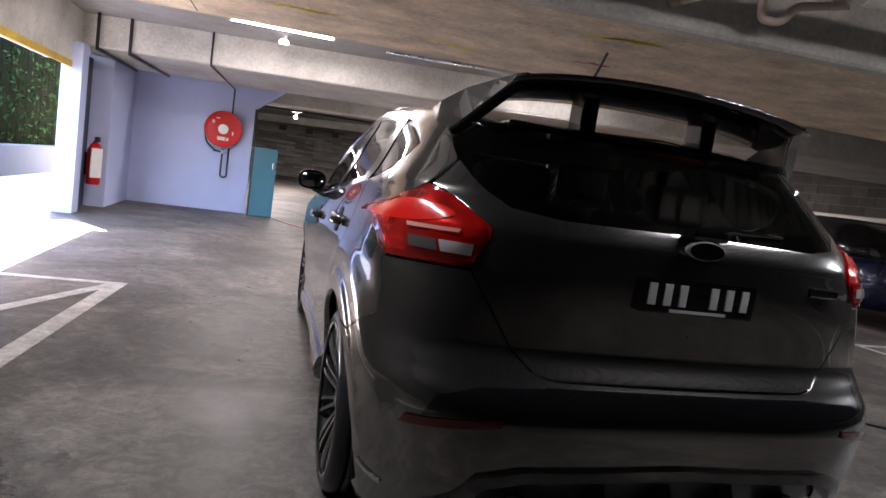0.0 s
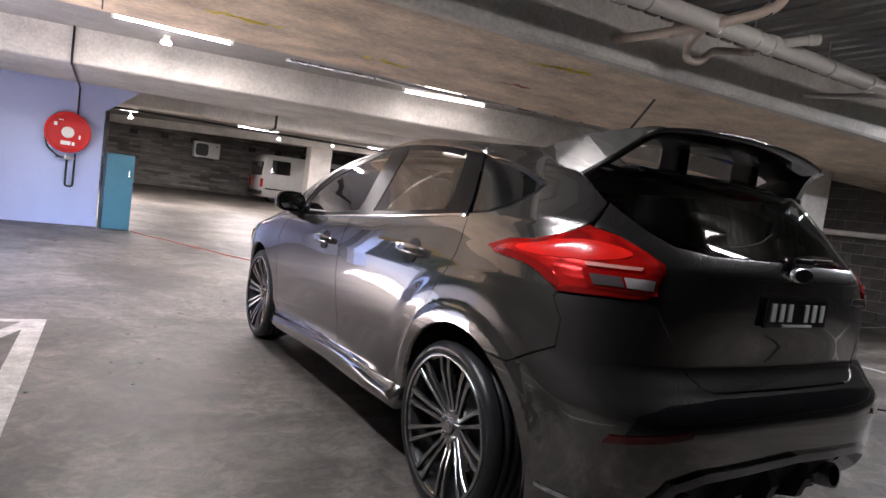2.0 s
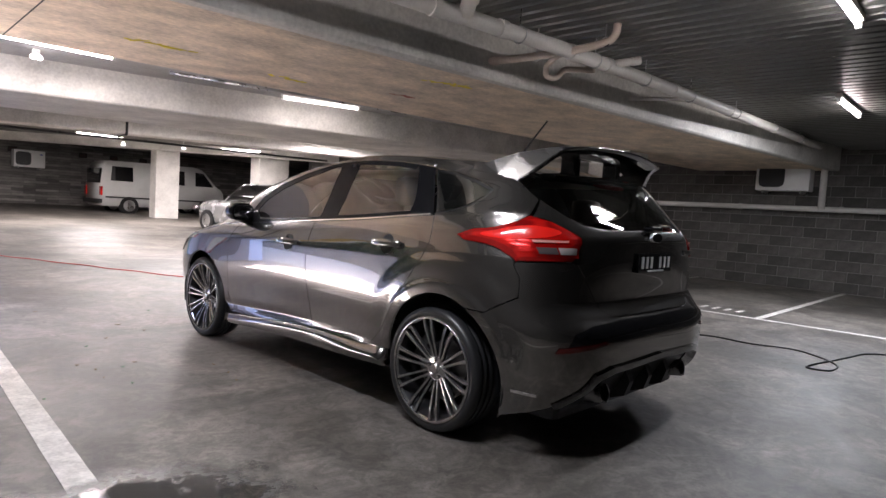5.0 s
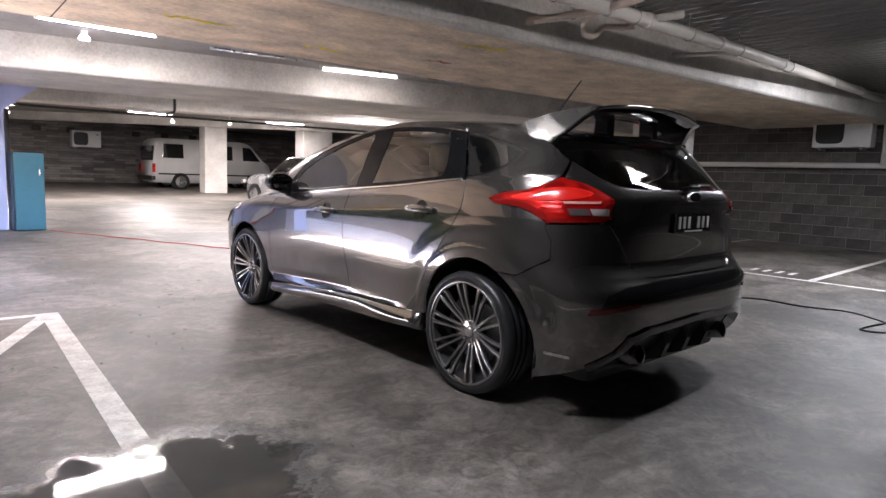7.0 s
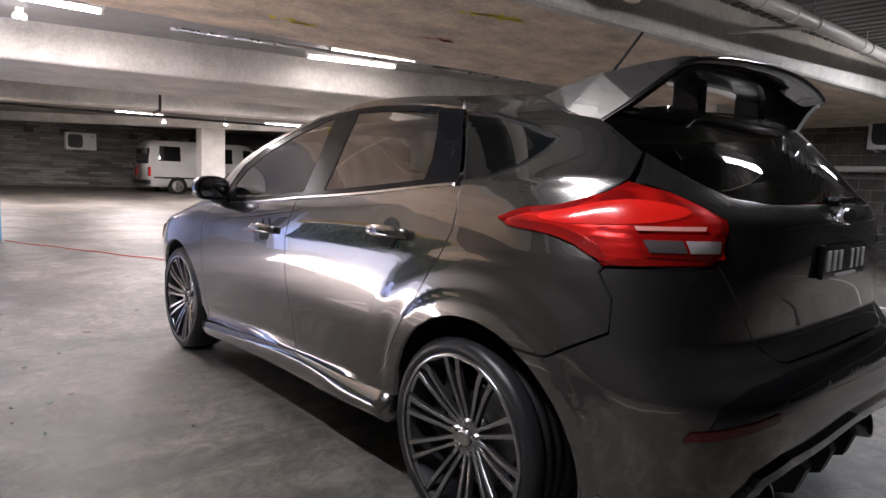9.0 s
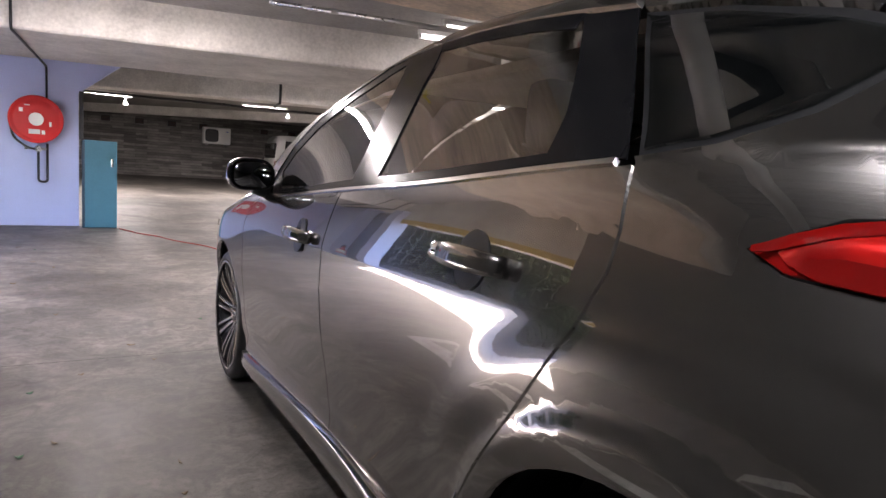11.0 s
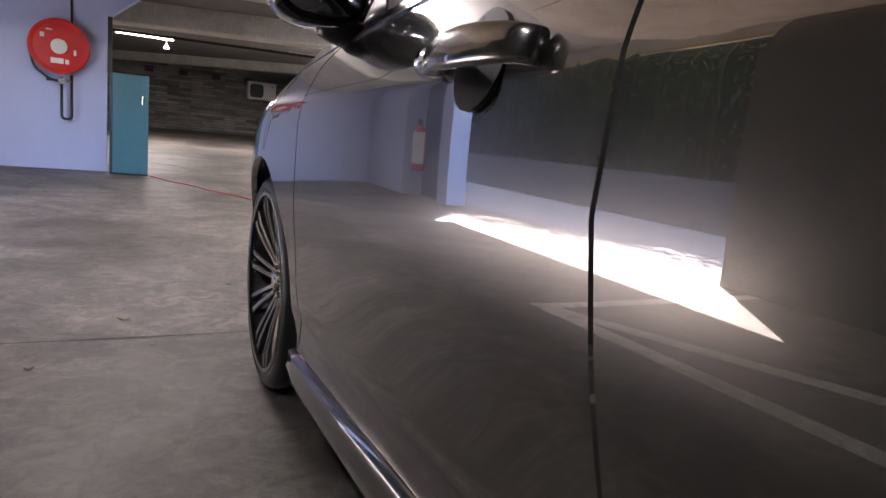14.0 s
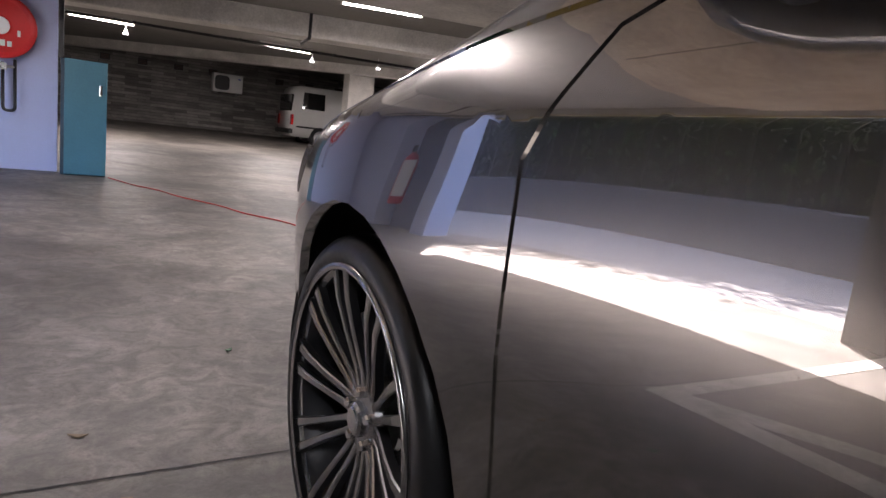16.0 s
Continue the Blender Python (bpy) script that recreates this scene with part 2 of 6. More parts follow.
def boxes(*items, bevel=0.0):
    bm = bmesh.new()
    for lo, hi in items:
        box(bm, lo, hi, bevel)
    return bm


def tube(bm, pts, r, seg=10, caps=True):
    """A round bar along a line of points."""
    pts = [Vector(p) for p in pts]
    rings = []
    up = None
    for i, p in enumerate(pts):
        a, b = pts[max(0, i - 1)], pts[min(len(pts) - 1, i + 1)]
        d = (b - a).normalized()
        if up is None:
            up = d.orthogonal().normalized()
        up = (up - d * up.dot(d)).normalized()
        side = d.cross(up)
        rr = r[i] if isinstance(r, (list, tuple)) else r
        rings.append([bm.verts.new(p + rr * (math.cos(k * math.tau / seg) * up + math.sin(k * math.tau / seg) * side)) for k in range(seg)])
    for a, b in zip(rings, rings[1:]):
        for k in range(seg):
            bm.faces.new((a[k], a[(k + 1) % seg], b[(k + 1) % seg], b[k]))
    if caps:
        bm.faces.new(rings[0][::-1])
        bm.faces.new(rings[-1])
    return bm


def bend(pts, r=0.1, n=5):
    """Rounds the corners of a line of points."""
    pts = [Vector(p) for p in pts]
    out = [pts[0]]
    for a, b, c in zip(pts, pts[1:], pts[2:]):
        k = min(r, (a - b).length * 0.45, (c - b).length * 0.45)
        p, q = b + (a - b).normalized() * k, b + (c - b).normalized() * k
        for i in range(n + 1):
            t = i / n
            out.append(p * (1 - t) ** 2 + b * 2 * t * (1 - t) + q * t * t)
    return out + [pts[-1]]


def lathe(bm, prof, seg=32, m=None):
    """Turns a profile of (radius, height) round z."""
    rings = []
    for r, z in prof:
        if r < 1e-6:
            rings.append([bm.verts.new((0, 0, z))])
        else:
            rings.append([bm.verts.new((r * math.cos(k * math.tau / seg), r * math.sin(k * math.tau / seg), z)) for k in range(seg)])
    made = [v for ring in rings for v in ring]
    for a, b in zip(rings, rings[1:]):
        for k in range(seg):
            q = (k + 1) % seg
            if len(a) == 1 and len(b) > 1:
                bm.faces.new((a[0], b[q], b[k]))
            elif len(b) == 1 and len(a) > 1:
                bm.faces.new((a[k], a[q], b[0]))
            elif len(a) > 1:
                bm.faces.new((a[k], a[q], b[q], b[k]))
    if m is not None:
        bmesh.ops.transform(bm, matrix=m, verts=made)
    bmesh.ops.recalc_face_normals(bm, faces=bm.faces)
    return bm


def prism(bm, pts, z0, z1):
    """An upright block over a plan outline."""
    lo = [bm.verts.new((x, y, z0)) for x, y in pts]
    hi = [bm.verts.new((x, y, z1)) for x, y in pts]
    bm.faces.new(lo[::-1])
    bm.faces.new(hi)
    for i in range(len(pts)):
        j = (i + 1) % len(pts)
        bm.faces.new((lo[i], lo[j], hi[j], hi[i]))
    bmesh.ops.recalc_face_normals(bm, faces=bm.faces)
    return bm


def strip(bm, a, b, w, z):
    """A flat painted band from a to b on the floor."""
    a, b = Vector(a), Vector(b)
    d = (b - a).normalized()
    s = Vector((-d.y, d.x)) * w / 2
    n = max(2, int((b - a).length / 0.1))
    last = None
    for i in range(n + 1):
        p = a + (b - a) * i / n
        e = 0.004 * noise.noise((p.x * 9, p.y * 9, 1))
        row = [bm.verts.new((*(p + s * (1 + e * 8)), z)), bm.verts.new((*(p - s * (1 - e * 8)), z))]
        if last:
            bm.faces.new((last[0], row[0], row[1], last[1]))
        last = row
    bmesh.ops.recalc_face_normals(bm, faces=bm.faces)
    for f in bm.faces:
        if f.normal.z < 0:
            f.normal_flip()

# ---- the setting ----
XL = -2.42        # inner face of the entrance wall
YP = 12.38        # front face of the lilac wall
XR = 12.0         # block wall with the cooling unit
YF = 28.3         # far block wall
ZD = 2.74         # underside of the decking
JAMB = 5.65       # rear side of the entrance


def floor_z(y):
    return 0.0 if y < 13 else 0.3 * (y - 13) / 12.0


# floor: level, with a slight rise in the far hall
bm = bmesh.new()
ys = [-14, -6, 0, 4, 8, 13, 19, YF + 1]
for a, b in zip(ys, ys[1:]):
    va = [bm.verts.new((x, y, z)) for x, y, z in ((XL - 0.3, a, floor_z(a)), (20, a, floor_z(a)), (20, b, floor_z(b)), (XL - 0.3, b, floor_z(b)))]
    bm.faces.new(va)
bmesh.ops.remove_doubles(bm, verts=bm.verts, dist=1e-4)
r = bmesh.ops.extrude_face_region(bm, geom=bm.faces[:])
bmesh.ops.translate(bm, vec=(0, 0, -0.25), verts=[v for v in r["geom"] if isinstance(v, bmesh.types.BMVert)])
bmesh.ops.recalc_face_normals(bm, faces=bm.faces)
tagged(part("floor", bm, M["floor"]), "worn grey concrete car park floor", "floor", kind="structure")


def line_y(p, q, x):
    return p[1] + (q[1] - p[1]) * (x - p[0]) / (q[0] - p[0])


def skew_bar(name, label, near, far, x0, x1, z0, z1, material, bevel=0.02):
    """A long cast bar across the hall; near and far are two plan lines, each by two points."""
    bm = bmesh.new()
    prism(bm, [(x0, line_y(*near, x0)), (x1, line_y(*near, x1)), (x1, line_y(*far, x1)), (x0, line_y(*far, x0))], z0, z1)
    low = [e for e in bm.edges if all(v.co.z < z0 + 0.001 for v in e.verts)]
    bmesh.ops.bevel(bm, geom=low, offset=bevel, segments=1, affect="EDGES")
    return tagged(part(name, bm, material), label, "beam", kind="structure")


NEAR = ((0.2, 3.94), (7.9, 3.15))
NEARB = ((0.2, 4.08), (7.9, 3.29))
FARE = ((-1.27, 6.44), (6.7, 5.80))
B1F = ((-0.6, 9.50), (4.8, 8.35))
B1B = ((0.4, 11.55), (5.0, 10.6))
skew_bar("beam_near", "grey cast concrete edge beam", NEAR, NEARB, XL, XR, 2.335, 3.2, M["concrete"])
skew_bar("slab_band", "brown stained concrete soffit", ((0.2, 4.084), (7.9, 3.294)), FARE, XL, XR, 2.345, 3.2, M["slab"], 0.01)
skew_bar("beam_1", "pale cast concrete beam", B1F, B1B, XL, XR, 2.28, 3.2, M["concrete"])
skew_bar("beam_2", "pale cast concrete beam", ((0.9, 16.3), (5.5, 14.9)), ((0.9, 16.9), (5.5, 15.5)), -2.0, XR, 2.45, 3.2, M["concrete"])
skew_bar("beam_3", "pale cast concrete beam over the columns", ((0.5, 27.0), (9.0, 20.6)), ((0.5, 27.5), (9.0, 21.1)), -1.0, XR, 2.58, 3.2, M["concrete"])
bm = bmesh.new()
prism(bm, [(XL, line_y(*FARE, XL)), (XR, line_y(*FARE, XR)), (XR, line_y(*B1F, XR)), (XL, line_y(*B1F, XL))], 2.715, 2.85)
tagged(part("ceiling_recess", bm, M["recess"]), "grey concrete ceiling between the soffit and the beam", "ceiling", kind="structure")
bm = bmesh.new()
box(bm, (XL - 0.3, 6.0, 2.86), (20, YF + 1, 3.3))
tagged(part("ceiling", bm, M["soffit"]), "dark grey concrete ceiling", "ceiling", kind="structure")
# ribbed decking: one folded sheet, ribs along the hall
bm = bmesh.new()
prof = []
x = XL - 0.25
while x < XR + 0.1:
    prof += [(x, ZD), (x + 0.105, ZD), (x + 0.117, ZD + 0.04), (x + 0.150, ZD + 0.04), (x + 0.162, ZD)]
    x += 0.164
rows = []
for xv, zv in prof:
    rows.append([bm.verts.new((xv, yy, zv)) for yy in (-14.1, 4.6 - 0.17 * (xv - 0.2))])
for a, b in zip(rows, rows[1:]):
    bm.faces.new((a[0], b[0], b[1], a[1]))
bmesh.ops.recalc_face_normals(bm, faces=bm.faces)
r = bmesh.ops.extrude_face_region(bm, geom=bm.faces[:])
bmesh.ops.translate(bm, vec=(0, 0, 0.4), verts=[v for v in r["geom"] if isinstance(v, bmesh.types.BMVert)])
bmesh.ops.recalc_face_normals(bm, faces=bm.faces)
tagged(part("ceiling_deck", bm, M["deck"]), "dark ribbed metal decking", "ceiling", kind="structure")

tagged(part("roof_slab", boxes(((XL - 0.4, -14.4, 3.25), (20.4, YF + 0.6, 3.6))), M["soffit"]), "concrete roof slab", "ceiling", kind="structure")
tagged(part("wall_hall", boxes(((20.0, 19.8, 0), (20.3, YF + 0.4, 3.3)), ((XR, 20.0, 0), (20.2, 20.2, 3.3)), ((XL - 0.3, YF + 0.2, 0), (20.2, YF + 0.5, 3.3)), ((XR + 0.2, -14.2, 0), (XR + 0.5, 20.2, 3.3)), ((XL - 0.3, -14.4, 0), (XR + 0.5, -14.2, 3.3)), ((XL - 0.32, -14.3, 3.0), (XL - 0.02, YF + 0.4, 3.3))), M["mortar"]), "plain closing walls of the hall", "wall", kind="structure")

# lilac wall with its slanting head
bm = bmesh.new()
prism(bm, [(XL, 0), (-0.13, 0), (-0.13, 1.945), (0.42, 2.40), (0.42, 2.8), (XL, 2.8)], 0, 0.2)
bmesh.ops.transform(bm, matrix=Matrix(((1, 0, 0, 0), (0, 0, 1, YP), (0, 1, 0, 0), (0, 0, 0, 1))), verts=bm.verts)
bmesh.ops.recalc_face_normals(bm, faces=bm.faces)
tagged(part("wall_north", bm, M["purple"]), "lilac painted wall with a slanting head", "wall", kind="structure")
tagged(part("wall_south", boxes(((XL, -14.2, 0), (XR, -14, 3.2))), M["mortar"]), "grey concrete block wall", "wall", kind="structure")
W = M["concrete"]
tagged(part("wall_rear_west", boxes(((XL - 0.3, -14, 0), (XL, JAMB, 3.2))), M["mortar"]), "dark grey concrete wall beside the bays", "wall", kind="structure")
tagged(part("wall_west", boxes(((XL - 0.3, JAMB, 2.0), (XL, 9.5, 3.2)), ((XL - 0.3, 12.58, 0), (XL, YF, 3.2)), ((XL - 0.3, 9.5, 2.28), (XL, 12.58, 3.2))), W), "cast concrete wall round the entrance", "wall", kind="structure")
tagged(part("trim_entrance", boxes(((XL - 0.02, JAMB, 1.93), (XL + 0.012, 9.5, 2.012))), M["yellow"]), "yellow painted edge strip over the entrance", "trim", kind="structure")
tagged(part("pillar_entrance", boxes(((XL - 0.12, 9.5, 0), (-2.29, 9.80, 2.268)), bevel=0.008), M["paleblue"]), "pale blue painted entrance post", "pillar", kind="structure")
tagged(part("wall_entrance", boxes(((XL - 0.12, 10.72, 0), (-2.17, YP, 2.268)), bevel=0.006), M["paleblue"]), "pale blue painted wall return", "wall", kind="structure")
tagged(part("door_1", boxes(((XL - 0.10, 9.80, 0), (XL - 0.04, 10.72, 2.2))), M["navy"]), "dark blue door in a recess", "door", kind="structure")
tagged(part("column_1", boxes(((7.1, 22.2, 0.05), (7.92, 22.7, 2.7)), bevel=0.02), W), "grey concrete column", "column", kind="structure")
tagged(part("column_2", boxes(((9.9, 20.2, 0.05), (11.13, 20.8, 2.9)), bevel=0.02), W), "grey concrete column", "column", kind="structure")
tagged(part("column_3", boxes(((8.0, 5.05, 0), (8.7, 5.83, 3.1)), bevel=0.02), W), "pale grey concrete column", "column", kind="structure")

from mathutils.geometry import delaunay_2d_cdt

# ---- the grey hatchback: its shell as a surface of length, girth and height ----
def curve(pts):
    """A smooth line through (at, value) pairs, flat past its ends."""
    xs = [p[0] for p in pts]
    ys = [p[1] for p in pts]
    n = len(pts)
    d = [(ys[i + 1] - ys[i]) / (xs[i + 1] - xs[i]) for i in range(n - 1)]
    m = [d[0]] + [0.0 if d[i - 1] * d[i] <= 0 else 2 * d[i - 1] * d[i] / (d[i - 1] + d[i]) for i in range(1, n - 1)] + [d[-1]]

    def at(v):
        if v <= xs[0]:
            return ys[0]
        if v >= xs[-1]:
            return ys[-1]
        i = max(k for k in range(n - 1) if xs[k] <= v)
        h = xs[i + 1] - xs[i]
        t = (v - xs[i]) / h
        return ((1 + 2 * t) * (1 - t) ** 2 * ys[i] + t * (1 - t) ** 2 * h * m[i] + t * t * (3 - 2 * t) * ys[i + 1] + t * t * (t - 1) * h * m[i + 1])
    return at


def bell(v, c, w):
    return math.exp(-((v - c) / w) ** 2)


tail_y = curve([(0.16, -0.66), (0.28, -0.735), (0.42, -0.805), (0.55, -0.82), (0.62, -0.81), (0.68, -0.765), (0.75, -0.725), (0.97, -0.735), (1.06, -0.735), (1.11, -0.715), (1.16, -0.67), (1.25, -0.595), (1.37, -0.48), (1.44, -0.39), (1.50, -0.25)])
nose_y = curve([(0.16, 3.41), (0.35, 3.53), (0.5, 3.55), (0.65, 3.51), (0.74, 3.43), (0.82, 3.24), (0.88, 3.00), (0.94, 2.76), (0.98, 2.62), (1.02, 2.50), (1.12, 2.37), (1.22, 2.19), (1.32, 1.92), (1.40, 1.60), (1.45, 1.28), (1.50, 0.95), (1.54, 0.7)])
half_w = curve([(0.16, 0.83), (0.24, 0.86), (0.32, 0.868), (0.5, 0.876), (0.65, 0.885), (0.80, 0.8868), (0.852, 0.8868), (0.872, 0.8835), (0.90, 0.8765), (0.93, 0.868), (0.97, 0.855), (1.0, 0.841), (1.1, 0.797), (1.2, 0.758), (1.3, 0.720), (1.38, 0.685), (1.44, 0.665), (1.48, 0.63), (1.50, 0.585), (1.52, 0.45)])
belt_z = curve([(-0.3, 1.17), (0.18, 1.13), (0.68, 1.08), (1.13, 1.045), (1.75, 0.99), (2.3, 0.965)])
tail_n = curve([(0.2, 4.6), (0.6, 4.6), (0.95, 3.7), (1.08, 3.4), (1.2, 3.3), (1.4, 3.4)])
YC = -0.05
top_z = curve([(-0.6, 1.40), (0.0, 1.475), (0.5, 1.50), (0.9, 1.515), (1.4, 1.515)])
nose_back = curve([(0.7, 0.90), (0.90, 0.62), (1.0, 0.42), (1.1, 0.36), (1.5, 0.36)])


def ease(t):
    t = min(1.0, max(0.0, t))
    return t * t * (3 - 2 * t)


flare_z = curve([(0.36, 0.402), (0.6, 0.388), (1.0, 0.366), (1.6, 0.338), (2.1, 0.315)])


def side_w(y, z):
    """Half the body's width at a place along it and a height."""
    b = belt_z(y)
    u = z if z <= 0.8 else 0.8 + (z - 0.8) * 0.2 / (b - 0.8) if z < b else 1.0 + (z - b) * 0.52 / (top_z(y) - b)
    w = half_w(u) * (1 - 0.016 * ((y - 1.25) / 1.5) ** 2)
    if z > 0.95:
        w *= 1 - 0.04 * max(0.0, (1.0 - y) / 1.4) ** 2 * min(1.0, (z - 0.95) / 0.2)
    w += 0.016 * bell(y, 0.0, 0.40) * bell(z, 0.60, 0.20) + 0.018 * bell(y, 2.648, 0.40) * bell(z, 0.62, 0.18)
    w += 0.012 * ease((0.625 - math.hypot(y + 0.05, z - 0.335)) / 0.10) * ease((z - 0.44) / 0.34)
    w += 0.009 * ease((0.475 - math.hypot(y + 0.05, z - 0.335)) / 0.04) * ease((z - 0.36) / 0.12)
    w -= 0.009 * bell(z, 0.45, 0.12) * bell(y, 1.3, 0.75)
    w += 0.013 * ease((flare_z(y) - z) / 0.045) * ease((y - 0.42) / 0.4) * ease((2.30 - y) / 0.16)
    w -= 0.008 * bell(z, flare_z(y) + 0.035, 0.028) * ease((y - 0.7) / 0.8) * ease((2.30 - y) / 0.16)
    return w


def surf(q, z):
    """A point of the body's shell: q runs along the side in metres and round the ends, z is the height."""
    yr, yf = tail_y(z), nose_y(z)
    lr = 1.35
    yc2 = min(2.55, yf - nose_back(z))
    if q < YC:
        a = min(1.0, (YC - q) / lr) * math.pi / 2
        n = tail_n(z)
        c, s = math.cos(a), math.sin(a)
        r = (c ** n + s ** n) ** (-1 / n)
        y = YC - (YC - yr) * r * s
        return (side_w(y, z) * r * c, y)
    if q > yc2:
        lf = yf - yc2 + 0.75
        a = min(1.0, (q - yc2) / lf) * math.pi / 2
        n = 3.2
        c, s = math.cos(a), math.sin(a)
        r = (c ** n + s ** n) ** (-1 / n)
        y = yc2 + (yf - yc2) * r * s
        return (side_w(y, z) * r * c, y)
    return (side_w(q, z), q)


def width_at(y, z):
    """Half the width of the shell where it has the place y, or -1 past its ends."""
    yr, yf = tail_y(z), nose_y(z)
    yc2 = min(2.55, yf - nose_back(z))
    if y < yr or y > yf:
        return -1.0
    w = side_w(y, z)
    if y < YC:
        n = tail_n(z)
        return w * max(0.0, 1 - ((YC - y) / (YC - yr)) ** n) ** (1 / n)
    if y > yc2:
        return w * max(0.0, 1 - ((y - yc2) / (yf - yc2)) ** 3.2) ** (1 / 3.2)
    return w


def solve_q(fn, want, lo, hi):
    up = fn(hi) > fn(lo)
    for _ in range(40):
        mid = (lo + hi) / 2
        if (fn(mid) < want) == up:
            lo = mid
        else:
            hi = mid
    return (lo + hi) / 2


def to_q(kind, a, z):
    """s: a place along the side; r, f: a half width on the tail or the nose."""
    if kind == "s":
        if a >= YC and a <= min(2.55, nose_y(z) - nose_back(z)):
            return a
        if a < YC:
            return solve_q(lambda q: surf(q, z)[1], a, YC - 1.35, YC)
        return solve_q(lambda q: surf(q, z)[1], a, 0.5, 4.2)
    if kind == "r":
        return YC - 1.35 if a <= 0 else solve_q(lambda q: surf(q, z)[0], a, YC - 1.35, YC)
    lo = min(2.55, nose_y(z) - nose_back(z))
    hi = lo + nose_y(z) - lo + 0.75
    return hi if a <= 0 else solve_q(lambda q: surf(q, z)[0], a, lo, hi)


def at3(q, z):
    x, y = surf(q, z)
    return Vector((-x, y, z))


def normal3(q, z):
    e = 0.004
    a = at3(q + e, z) - at3(q - e, z)
    b = at3(q, z + e) - at3(q, z - e)
    n = a.cross(b)
    if n.length < 1e-9:
        return Vector((0, -1 if q < 1 else 1, 0))
    n.normalize()
    return -n if n.dot(Vector((-1, 0, 0)) if -0.3 < q < 2.2 else Vector((0, -1 if q < 1 else 1, 0)) + Vector((-0.4, 0, 0.2))) < 0 else n


def densify(pts, step=0.035):
    out = []
    for (k, a, z), (k2, a2, z2) in zip(pts, pts[1:] + pts[:1]):
        if k == k2:
            n = max(1, int(math.hypot(a2 - a, z2 - z) / step))
            out += [(to_q(k, a + (a2 - a) * i / n, z + (z2 - z) * i / n), z + (z2 - z) * i / n) for i in range(n)]
        else:
            q, q2 = to_q(k, a, z), to_q(k2, a2, z2)
            n = max(1, int(math.hypot(q2 - q, z2 - z) / step))
            out += [(q + (q2 - q) * i / n, z + (z2 - z) * i / n) for i in range(n)]
    clean = []
    for p in out:
        if not clean or math.hypot(p[0] - clean[-1][0], p[1] - clean[-1][1]) > 0.003:
            clean.append(p)
    return clean


def inset(poly, g, ends):
    """Draws an outline in by g, but for points on the centre line."""
    area2 = sum(a[0] * b[1] - b[0] * a[1] for a, b in zip(poly, poly[1:] + poly[:1]))
    sgn = 1 if area2 > 0 else -1
    out = []
    for i, p in enumerate(poly):
        a, b = poly[i - 1], poly[(i + 1) % len(poly)]
        d = Vector((b[0] - a[0], b[1] - a[1]))
        if d.length < 1e-9:
            continue
        d.normalize()
        q, z = p[0] - d.y * sgn * g, p[1] + d.x * sgn * g
        if any(abs(p[0] - e) < 0.002 for e in ends):
            q = p[0]
        out.append((q, z))
    return out


def rounded(poly, times):
    """Rounds the corners of an outline."""
    for _ in range(times):
        poly = [tuple((a[k] + 2 * b[k] + c[k]) / 4 for k in (0, 1)) for a, b, c in zip(poly[-1:] + poly[:-1], poly, poly[1:] + poly[:1])]
    return poly


def lamp_dome(q, z):
    """How far the tail lamp's lens swells, from its rim to its middle."""
    p, best = Vector((q, z)), 1.0
    for a, b in zip(LAMP, LAMP[1:] + LAMP[:1]):
        a, d = Vector(a), Vector(b) - Vector(a)
        t = min(1.0, max(0.0, (p - a).dot(d) / max(1e-9, d.dot(d))))
        best = min(best, (p - a - d * t).length)
    return 0.016 * ease(0.15 + best / 0.06)


